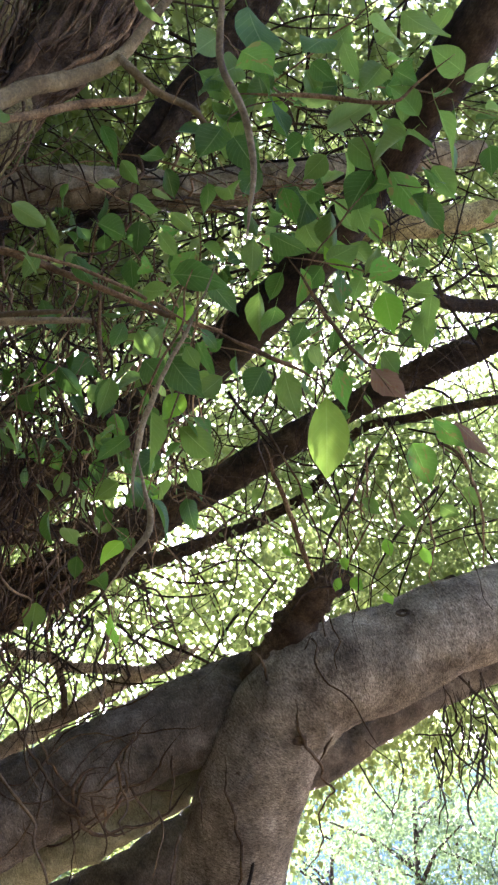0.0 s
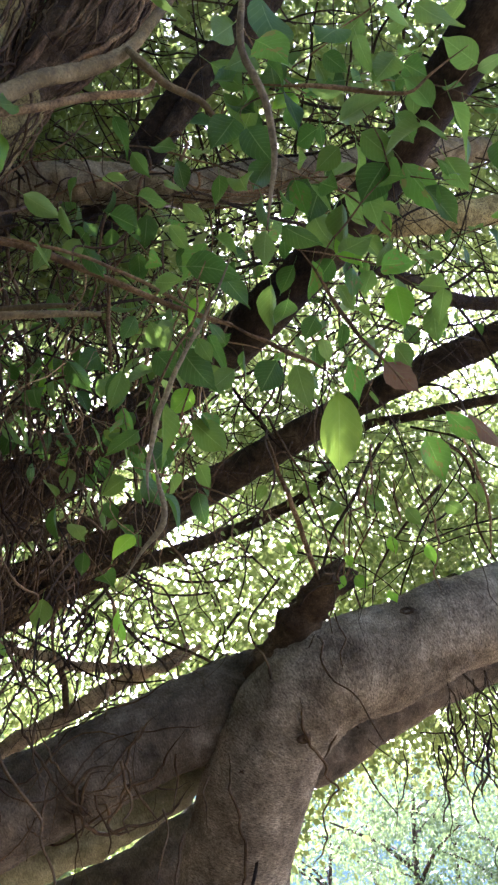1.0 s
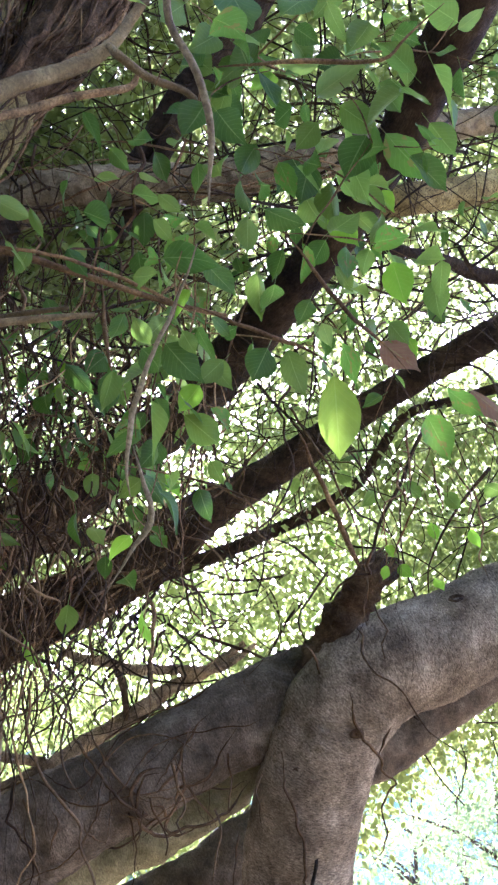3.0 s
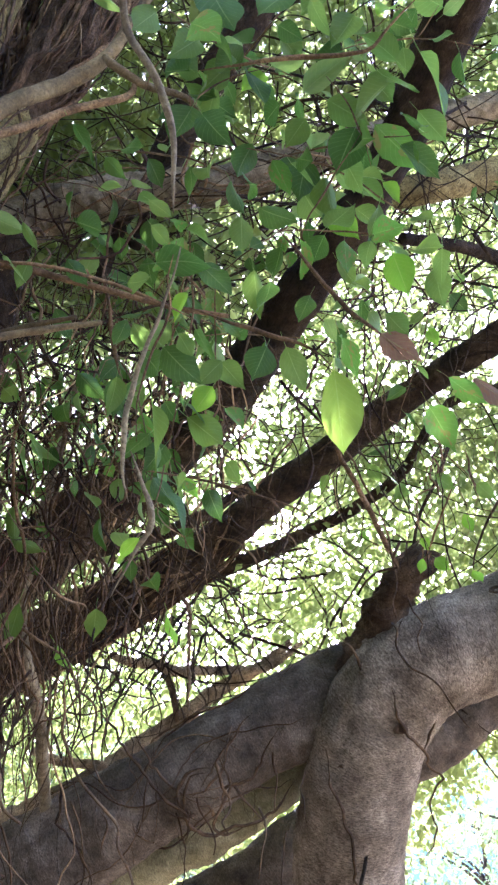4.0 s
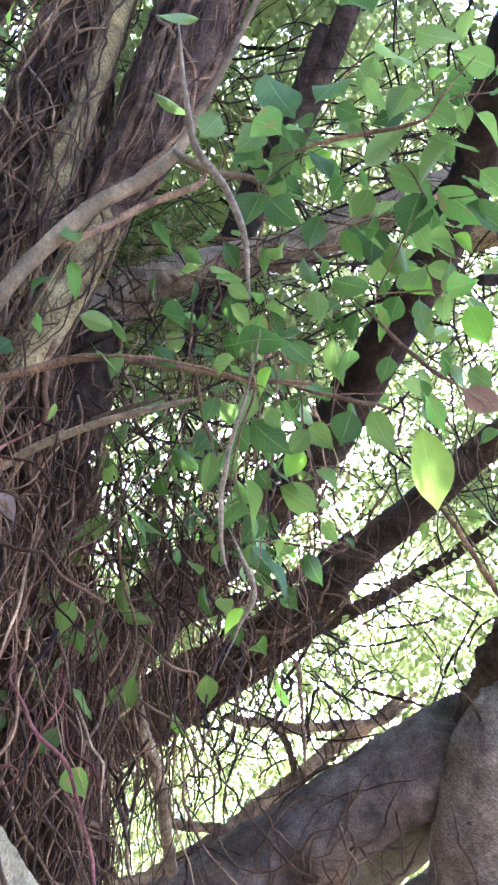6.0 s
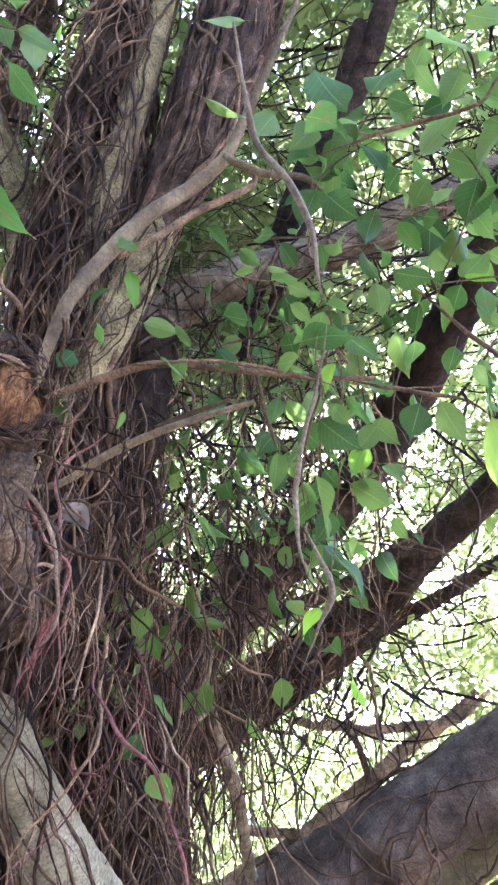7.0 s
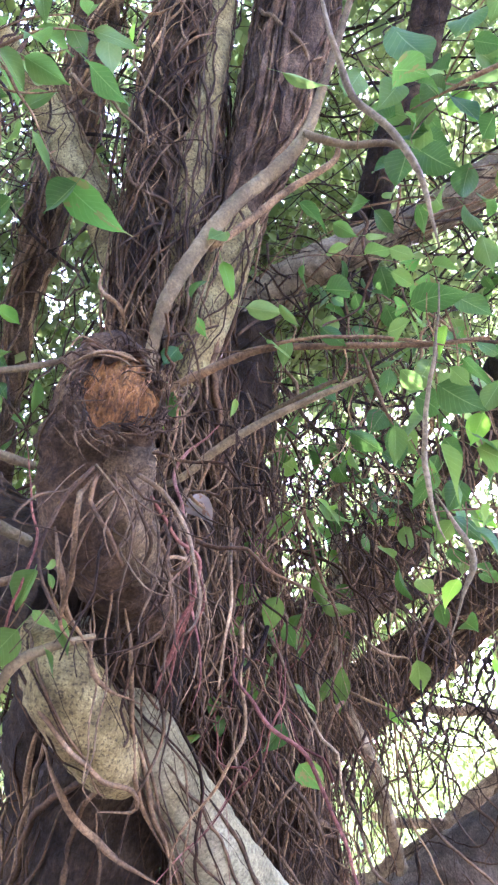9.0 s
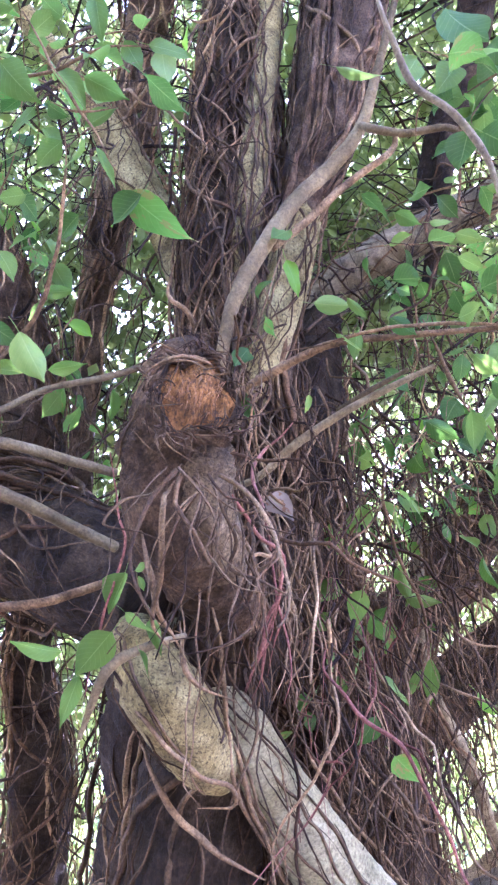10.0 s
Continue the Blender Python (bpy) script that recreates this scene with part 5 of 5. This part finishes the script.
    part("bark_lip", mesh_of("bark_lip", verts, faces, umber, uvs), tree, "torn dark bark lip round the wound")


cut_face((-0.441, 0.493, 2.244), (0.7, -0.5, -0.15), 0.059)


# ---- roots and twigs that hang free ----
def dangling(parent, count, low, high, long, thick, seed, label, mat, kink=0.5, singles=0):
    """Crooked roots that hang from places in a box; the first few are things one can pick out, the rest one tangle."""
    rnd = random.Random(seed)
    bag = Bag()
    for c in range(count):
        p = np.array([rnd.uniform(a, b) for a, b in zip(low, high)])
        r = thick * rnd.choice((0.3, 0.35, 0.45, 0.6, 0.8, 1.0, 1.4))
        far = rnd.uniform(0.35, 1.0) * long
        way, pull = np.array((rnd.gauss(0, 0.4), rnd.gauss(0, 0.4), -1.0)), rnd.uniform(0.22, 0.55)
        pts, i = [], 0
        while i * 0.045 < far and len(pts) < 60:
            pts.append((*p, r * max(0.3, 1 - 0.7 * i * 0.045 / long)))
            way = way + np.array([rnd.gauss(0, kink) for _ in range(3)]) + (0, 0, -pull)
            way /= np.linalg.norm(way)
            p = p + 0.045 * way
            i += 1
        if len(pts) < 4:
            continue
        if c < singles:
            thin("aerial_root", parent, mat, pts, wander=0.002, seg=6)
        else:
            bag.tube(glide(pts, 0.023), 5)
    if bag.n:
        tagged(part("hanging_root_tangle", bag.mesh("hanging_root_tangle", mat), parent, label), kind="stuff")


CURTAIN = "thin brown aerial roots hanging in a tangle"
dangling(fork, 34, (0.74, 3.08, 2.5), (1.02, 3.3, 2.74), 0.75, 0.005, 41, "curly dark hanging aerial roots", dark, 0.45, 12)
dangling(fork, 10, (0.5, 3.2, 2.4), (0.75, 3.5, 2.6), 0.5, 0.004, 42, "curly dark hanging aerial roots", dark, 0.4, 5)
dangling(fork, 22, (-1.1, 2.75, 2.1), (-0.1, 3.2, 2.45), 0.42, 0.0045, 49, "curly dark hanging aerial roots", old_root, 0.4, 10)
dangling(tree, 14, (-0.9, 1.5, 2.45), (-0.5, 2.0, 2.95), 1.0, 0.004, 43, CURTAIN, old_root, 0.4, 12)
dangling(tree, 22, (-0.95, 1.3, 2.1), (-0.6, 1.75, 2.6), 0.9, 0.0035, 46, CURTAIN, root_bark, 0.42, 12)
dangling(tree, 70, (-0.74, 0.75, 2.1), (-0.5, 1.25, 2.75), 0.5, 0.003, 47, CURTAIN, root_bark, 0.42, 20)
dangling(tree, 70, (-0.74, 0.75, 2.1), (-0.5, 1.25, 2.75), 0.5, 0.003, 40, CURTAIN, old_root, 0.42, 10)
dangling(tree, 110, (-0.72, 0.72, 2.3), (-0.5, 1.15, 2.85), 0.5, 0.0028, 68, CURTAIN, old_root, 0.42, 14)
dangling(tree, 30, (-0.66, 0.72, 2.1), (-0.5, 0.95, 2.5), 0.45, 0.0032, 69, CURTAIN, root_bark, 0.4, 12)
dangling(tree, 80, (-1.0, 1.35, 2.5), (-0.5, 2.0, 3.4), 0.9, 0.0036, 70, CURTAIN, old_root, 0.36, 14)
dangling(tree, 34, (-0.48, 0.47, 2.12), (-0.42, 0.64, 2.13), 0.32, 0.0026, 77, CURTAIN, old_root, 0.5, 10)
dangling(tree, 12, (-0.74, 0.8, 2.0), (-0.52, 1.2, 2.5), 0.6, 0.003, 50, "thin reddish young aerial roots", red_bark, 0.4, 8)
dangling(tree, 60, (-0.6, 1.7, 2.5), (0.3, 2.5, 3.4), 0.5, 0.003, 48, CURTAIN, old_root, 0.55, 6)
dangling(tree, 60, (-0.6, 1.0, 2.7), (-0.1, 2.0, 3.5), 0.6, 0.003, 44, CURTAIN, root_bark, 0.55, 6)
dangling(tree, 16, (0.35, 2.3, 3.2), (0.75, 2.7, 3.5), 0.6, 0.004, 53, CURTAIN, root_bark, 0.3, 6)
dangling(tree, 60, (-0.62, 0.95, 2.75), (-0.2, 1.7, 3.5), 0.6, 0.0032, 54, CURTAIN, old_root, 0.5, 6)
dangling(tree, 70, (-2.2, 1.0, 2.0), (-1.2, 1.9, 3.9), 0.8, 0.004, 45, CURTAIN, old_root, 0.5, 10)


dangling(tree, 24, (-1.15, 1.25, 2.8), (-0.25, 2.1, 3.6), 1.1, 0.0034, 60, CURTAIN, root_bark, 0.26, 14)
dangling(tree, 40, (-0.4, 1.5, 3.0), (0.9, 2.3, 3.6), 0.9, 0.003, 64, CURTAIN, old_root, 0.3, 8)


dangling(tree, 80, (-1.7, 0.75, 2.2), (-1.15, 1.5, 3.6), 1.0, 0.003, 66, CURTAIN, old_root, 0.45, 10)


dangling(tree, 46, (-1.39, 0.31, 2.69), (-0.59, 1.01, 3.54), 0.7, 0.0032, 79, CURTAIN, old_root, 0.4, 10)
dangling(tree, 18, (-1.39, 0.31, 2.69), (-0.59, 1.01, 3.54), 0.6, 0.003, 80, CURTAIN, root_bark, 0.4, 8)


dangling(tree, 80, (-1.47, 3.01, 2.90), (-0.58, 3.84, 3.33), 0.7, 0.0055, 81, CURTAIN, dark, 0.5, 16)
dangling(tree, 150, (-1.42, 1.98, 2.50), (-0.93, 2.61, 2.95), 0.75, 0.0045, 82, CURTAIN, old_root, 0.35, 20)
dangling(tree, 30, (-1.42, 1.98, 2.50), (-0.93, 2.61, 2.95), 0.6, 0.0042, 83, CURTAIN, root_bark, 0.35, 8)


dangling(tree, 150, (-1.15, 1.02, 2.69), (-0.52, 1.90, 3.58), 0.8, 0.0042, 84, CURTAIN, old_root, 0.35, 16)


dangling(tree, 30, (-0.89, 1.87, 2.77), (-0.44, 2.60, 3.33), 0.75, 0.006, 85, CURTAIN, root_bark, 0.28, 12)
dangling(tree, 60, (-1.10, 1.33, 2.14), (-0.64, 1.92, 2.51), 0.7, 0.004, 86, CURTAIN, old_root, 0.36, 8)
dangling(tree, 70, (-1.11, 0.25, 3.07), (-0.51, 0.76, 3.70), 0.6, 0.0036, 87, CURTAIN, old_root, 0.36, 8)


def tangle(parent, count, seed, az, el, dist, thick, long, curl):
    """Fine crooked twigs among the leaves of the crown."""
    rnd = random.Random(seed)
    bag = Bag()
    for c in range(count):
        a, e, d = radians(rnd.uniform(*az)), radians(rnd.uniform(*el)), rnd.uniform(*dist)
        if math.degrees(e) < 12 + 12 / (1 + math.exp((math.degrees(a) + 3) / 1.5)):
            continue
        if d < 4.0 and math.degrees(e) < 38 and math.degrees(a) < 12:
            continue
        p = np.array((-math.sin(a) * math.cos(e) * d, math.cos(a) * math.cos(e) * d, 1.5 + math.sin(e) * d))
        way = np.array([rnd.gauss(0, 1), rnd.gauss(0, 0.6), rnd.gauss(-0.3, 0.7)])
        way /= np.linalg.norm(way)
        r, off = thick * rnd.choice((0.4, 0.5, 0.7, 1.0, 1.6)), rnd.uniform(0, 100)
        pts, n_ = [], int(rnd.uniform(0.5, 1) * long / 0.08)
        for i in range(n_):
            pts.append((*p, r * (1 - 0.7 * i / n_)))
            way = way + np.array(noise.noise_vector(Vector((i * 0.35, off, seed)))) * curl
            way /= np.linalg.norm(way)
            p = p + 0.08 * way
        if len(pts) > 3:
            bag.tube(glide(pts, 0.075), 3)
    return tagged(part("crown_twig_tangle", bag.mesh("crown_twig_tangle", dark), parent, "fine crooked dark twigs in the crown"), kind="stuff")


tangle(tree, 800, 51, (-28, 75), (14, 75), (2.8, 5.0), 0.0045, 1.2, 0.6)
tangle(tree, 260, 57, (-26, 10), (40, 62), (2.2, 4.0), 0.0042, 0.9, 0.6)
tangle(tree, 50, 58, (8, 24), (36, 54), (1.9, 3.2), 0.0036, 0.7, 0.5)
tangle(tree, 110, 54, (8, 42), (28, 63), (1.8, 3.0), 0.0032, 0.7, 0.6)
tangle(tree, 340, 56, (46, 84), (14, 66), (2.4, 4.0), 0.0045, 1.0, 0.6)
tangle(tree, 110, 59, (-4, 30), (17, 36), (4.0, 5.6), 0.0045, 1.0, 0.9)
tangle(tree, 170, 65, (12, 36), (33, 56), (1.9, 3.4), 0.0036, 0.7, 0.7)
tangle(tree, 380, 52, (-28, 75), (10, 75), (4.0, 8.0), 0.008, 2.4, 0.4)


# ---- crowns ----
def leaf_cloud(name, centres, per, spread, size, mat, parent, label, seed):
    """Many small folded leaves in clumps round the centres, in one mesh."""
    rng = np.random.default_rng(seed)
    n = len(centres) * per
    c = np.repeat(np.asarray(centres), per, axis=0) + rng.normal(0, 1, (n, 3)) * np.array((spread, spread, spread * 0.6))
    d = rng.normal(0, 1, (n, 3)) + (0, 0, -0.9)
    d /= np.linalg.norm(d, axis=1)[:, None]
    up = rng.normal(0, 0.8, (n, 3)) + (0, -0.3, 0.8)
    s = np.cross(d, up)
    s /= np.linalg.norm(s, axis=1)[:, None] + 1e-9
    nn = np.cross(s, d)
    long = size * rng.uniform(0.6, 1.25, n)[:, None]
    wide = long * rng.uniform(0.22, 0.34, n)[:, None]
    v = np.stack([c, c + d * long * 0.4 + s * wide + nn * long * 0.07, c + d * long * 0.45 - nn * long * 0.03, c + d * long * 0.4 - s * wide + nn * long * 0.07, c + d * long], axis=1).reshape(-1, 3)
    i = np.arange(n)[:, None] * 5
    f = np.concatenate([i + (0, 1, 2), i + (1, 4, 2), i + (4, 3, 2), i + (3, 0, 2)], axis=1).reshape(-1, 3)
    me = bpy.data.meshes.new(name)
    me.vertices.add(len(v))
    me.vertices.foreach_set("co", v.ravel())
    me.loops.add(f.size)
    me.loops.foreach_set("vertex_index", f.ravel().astype(np.int32))
    me.polygons.add(len(f))
    me.polygons.foreach_set("loop_start", np.arange(0, f.size, 3, dtype=np.int32))
    me.update(calc_edges=True)
    me.validate()
    me.materials.append(mat)
    ob = new(name, me)
    ob.parent = parent
    return tagged(ob, label, kind="stuff")


def crown_centres(count, az, el, dist, seed, hole=0.12):
    rnd = random.Random(seed)
    out = []
    while len(out) < count:
        a, e, d = rnd.uniform(*az), math.degrees(math.asin(rnd.uniform(math.sin(radians(el[0])), math.sin(radians(el[1]))))), rnd.uniform(*dist)
        if e < 9 + 6 / (1 + math.exp((a + 3) / 1.5)):
            continue
        if e < 46 and a < 40 and d < 5.4:
            continue
        ar, er = radians(a), radians(e)
        p = Vector((-math.sin(ar) * math.cos(er) * d, math.cos(ar) * math.cos(er) * d, 1.5 + math.sin(er) * d))
        if noise.noise(p * 0.55) + 0.5 * noise.noise(p * 1.6) > hole:
            continue
        if (p - Vector((0.1, 0, 1.5))).angle(toward_sun) < radians(2.3 + 3.2 * noise.noise(p * 1.1)):
            continue
        out.append(p)
    return out


LEAFAGE = "dense crown of small backlit green leaves"
leaf_cloud("crown", crown_centres(760, (-34, 40), (17, 38), (6.5, 12.0), 91, 0.3), 40, 0.24, 0.1, CROWN, tree, LEAFAGE, 92)
leaf_cloud("crown", crown_centres(260, (15, 40), (24, 64), (4.6, 7.5), 93, 0.35), 42, 0.26, 0.066, CROWN, tree, LEAFAGE, 94)
# Overhead clumps, mostly out of view, added to cut light from above.
leaf_cloud("crown", crown_centres(190, (0, 360), (60, 90), (4.5, 8.0), 95, 0.4), 30, 0.5, 0.2, CROWN, tree, LEAFAGE, 96)
leaf_cloud("crown", crown_centres(2400, (-42, 8), (5, 82), (4.2, 9.0), 61, 0.2), 46, 0.2, 0.064, CROWN, tree, LEAFAGE, 62)
leaf_cloud("crown", crown_centres(880, (8, 38), (5, 82), (4.2, 9.0), 77, 0.06), 46, 0.2, 0.066, CROWN, tree, LEAFAGE, 78)
leaf_cloud("crown", crown_centres(1500, (36, 90), (5, 82), (4.2, 9.0), 73, 0.05), 42, 0.2, 0.068, CROWN, tree, LEAFAGE, 74)
leaf_cloud("crown", crown_centres(420, (42, 92), (32, 62), (2.9, 4.6), 69, 0.02), 40, 0.2, 0.062, CROWN, tree, LEAFAGE, 70)
leaf_cloud("crown", crown_centres(60, (12, 46), (34, 74), (3.2, 4.4), 71, -0.05), 34, 0.2, 0.062, CROWN, tree, LEAFAGE, 72)
leaf_cloud("crown", crown_centres(125, (9, 24), (29, 50), (2.8, 4.2), 79, 0.1), 34, 0.17, 0.062, CROWN, tree, LEAFAGE, 80)
leaf_cloud("crown", crown_centres(1900, (-42, 38), (5, 82), (8.8, 11.8), 67, 0.34), 38, 0.32, 0.105, CROWN, tree, LEAFAGE, 68)
leaf_cloud("crown", crown_centres(300, (40, 80), (7, 34), (4.6, 8.5), 99, 0.35), 40, 0.22, 0.085, CROWN, tree, LEAFAGE, 100)
leaf_cloud("crown", crown_centres(90, (-14, 2), (32, 47), (5.6, 9.0), 101, 0.3), 40, 0.24, 0.085, CROWN, tree, LEAFAGE, 102)
leaf_cloud("crown", crown_centres(260, (17, 34), (30, 56), (3.4, 5.4), 103, 0.2), 42, 0.2, 0.066, CROWN, tree, LEAFAGE, 104)
leaf_cloud("crown", crown_centres(520, (36, 90), (5, 82), (8.8, 11.8), 75, 0.2), 38, 0.32, 0.105, CROWN, tree, LEAFAGE, 76)
# Unseen crown behind the camera's left, added to block skylight.
leaf_cloud("crown", crown_centres(600, (88, 205), (14, 84), (4.0, 8.0), 65, 0.2), 26, 0.5, 0.24, CROWN, tree, LEAFAGE, 66)
# Unseen crown to the right, added to keep skylight off the limb tops.
leaf_cloud("crown", crown_centres(110, (-118, -40), (44, 82), (4.6, 8.5), 97, 0.3), 28, 0.5, 0.22, CROWN, tree, LEAFAGE, 98)
# Unseen low crown behind, added so light comes from higher up.
leaf_cloud("crown", crown_centres(110, (200, 245), (3, 34), (6.0, 9.0), 63, 0.1), 24, 0.5, 0.24, CROWN, tree, LEAFAGE, 64)


# ---- trees in the distance ----
def far_tree(x, y, high, wide, seed):
    rnd = random.Random(seed)
    top = tagged(new("tree"), "distant sunlit park tree with a loose green crown", "tree", "trees in the distance")
    top.location = (x, y, 0)
    bag = Bag()
    bag.tube(glide([(0, 0, -0.3, 0.3), (0.1, 0, high * 0.2, 0.2), (-0.1, 0.1, high * 0.45, 0.15), (0.2, 0, high * 0.9, 0.04)], 0.4), 10)
    for k in range(7):
        z, a, r = high * rnd.uniform(0.3, 0.75), rnd.uniform(0, 6.28), wide * rnd.uniform(0.5, 0.95)
        bag.tube(glide([(0, 0, z, 0.1), (r * 0.4 * math.cos(a), r * 0.4 * math.sin(a), z + high * 0.08, 0.07), (r * math.cos(a), r * math.sin(a), z + high * 0.14, 0.02)], 0.4), 6)
    part("trunk", bag.mesh("trunk", dark), top)
    centres = []
    while len(centres) < 95:
        p = Vector((rnd.gauss(0, 0.5), rnd.gauss(0, 0.5), rnd.gauss(0, 0.5)))
        if p.length < 1:
            centres.append((p.x * wide, p.y * wide, high * 0.66 + p.z * high * 0.36))
    leaf_cloud("crown", centres, 70, wide * 0.1, 0.2, FAR_CROWN, top, "", seed)


def hills():
    """Wooded hills far behind the park trees, their haze painted in as colour and glow."""
    m_, n_, l_ = material("hillside with painted glowing haze")
    b_ = n_["Principled BSDF"]
    co = n_.new("ShaderNodeTexCoord")
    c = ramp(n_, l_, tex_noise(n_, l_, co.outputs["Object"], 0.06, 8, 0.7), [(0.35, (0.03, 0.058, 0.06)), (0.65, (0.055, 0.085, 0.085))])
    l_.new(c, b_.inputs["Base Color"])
    # The blue-green haze tone also feeds emission, so the hillside glows.
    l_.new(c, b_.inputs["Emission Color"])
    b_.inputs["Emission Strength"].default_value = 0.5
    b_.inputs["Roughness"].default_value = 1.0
    verts, faces, uvs = [], [], []
    cols, rows = 240, 6
    for i in range(cols + 1):
        a = radians(-60 + 160 * i / cols)
        top = 82 + 16 * noise.noise(Vector((i * 0.04, 3, 0))) + 5 * noise.noise(Vector((i * 0.35, 5, 0))) + 2.5 * noise.noise(Vector((i * 1.7, 7, 0)))
        for k in range(rows + 1):
            d = 260 + 25 * k / rows
            verts.append((-math.sin(a) * d, math.cos(a) * d, -2 + top * k / rows))
            uvs.append((i, k))
    for i in range(cols):
        for k in range(rows):
            p = i * (rows + 1) + k
            faces.append((p, p + rows + 1, p + rows + 2, p + 1))
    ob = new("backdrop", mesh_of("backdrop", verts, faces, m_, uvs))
    tagged(ob, "wooded hills far away, haze painted as a blue-green glow", "backdrop", kind="structure")


hills()
rnd = random.Random(71)
for a, d, h, w in ((-21, 26, 10, 4), (-15, 38, 13, 5), (-12, 56, 19, 7), (-7, 62, 20, 7), (-18, 50, 17, 6), (-9.5, 35, 12, 4.5), (-4, 52, 15, 5), (8, 22, 9, 5), (15, 24, 11, 5), (23, 20, 9, 5),
                   (31, 22, 11, 5), (39, 18, 9, 5), (47, 20, 10, 5), (55, 18, 9, 5), (63, 22, 11, 5), (-32, 24, 11, 5), (72, 24, 11, 5)):
    far_tree(-d * math.sin(radians(a)), d * math.cos(radians(a)), h, w, int(a * 7 + 900))


# ---- leafy twigs between the camera and the limbs ----
def leafy_spray(p, way, count, seed, label):
    rnd_ = random.Random(seed)
    top = tagged(new("leafy_twig"), label, "branch", "leafy twigs before the tree")
    p, way = Vector(p), Vector(way).normalized()
    long = 0.035 * count + 0.06
    bend = Vector((rnd_.gauss(0, 0.3), rnd_.gauss(0, 0.3), -0.45))
    pts = [p + way * long * k / 5 + bend * long * (k / 5) ** 2 for k in range(6)]
    thin("twig", top, root_bark, [(*q, 0.0026 * (1 - 0.12 * k)) for k, q in enumerate(pts)], wander=0.004, seg=5)
    for k in range(count):
        q = (k + 0.8) / count * 5
        i = min(4, int(q))
        b = pts[i].lerp(pts[i + 1], q - i)
        along = (pts[i + 1] - pts[i]).normalized()
        side = along.cross(Vector((0, 0, 1))).normalized() * (1 if k % 2 else -1)
        y = (side * rnd_.uniform(0.5, 1) + along * rnd_.uniform(0.1, 0.7) + Vector((0, 0, -rnd_.uniform(0.2, 1.1)))).normalized()
        z = Vector((rnd_.gauss(0, 0.5), rnd_.gauss(-0.55, 0.4), rnd_.gauss(0.3, 0.5)))
        z = (z - y * z.dot(y)).normalized()
        size = rnd_.uniform(0.045, 0.084)
        out = b - EYE_SIDE
        if math.degrees(math.asin(out.z / out.length)) < 34 and out.x > -0.15:
            continue
        kind = rnd_.choice("ggggdddddblhh")
        ob = new("leaf", blade(kind, rnd_.randrange(11)))
        ob.parent = top
        ob.matrix_basis = Matrix.Translation(b + y * size * 0.25) @ Matrix((y.cross(z), y, z)).transposed().to_4x4() @ Matrix.Diagonal((size * rnd_.uniform(0.55, 0.72), size, size * 0.8, 1))


def sprays(count, az, el, dist, seed, label):
    rnd_ = random.Random(seed)
    for c in range(count):
        a, e, d = radians(rnd_.uniform(*az)), radians(rnd_.uniform(*el)), rnd_.uniform(*dist)
        p = (-math.sin(a) * math.cos(e) * d, math.cos(a) * math.cos(e) * d, 1.5 + math.sin(e) * d)
        leafy_spray(p, (rnd_.gauss(0, 1), rnd_.gauss(0, 0.5), rnd_.gauss(-0.1, 0.4)), rnd_.randint(5, 9), seed * 100 + c, label)


sprays(8, (-6, 28), (44, 60), (1.4, 2.2), 84, "leafy fig twig with green pointed leaves in the shade")
sprays(24, (-18, 8), (44, 64), (1.3, 2.6), 81, "leafy fig twig with green pointed leaves in the shade")
sprays(11, (5, 30), (30, 62), (1.3, 2.4), 82, "leafy fig twig with green pointed leaves in the shade")
sprays(20, (56, 85), (40, 66), (1.3, 2.2), 83, "leafy fig twig with green pointed leaves in the shade")
sprays(18, (13, 34), (34, 52), (1.7, 2.9), 85, "leafy fig twig with dark green leaves among the roots")
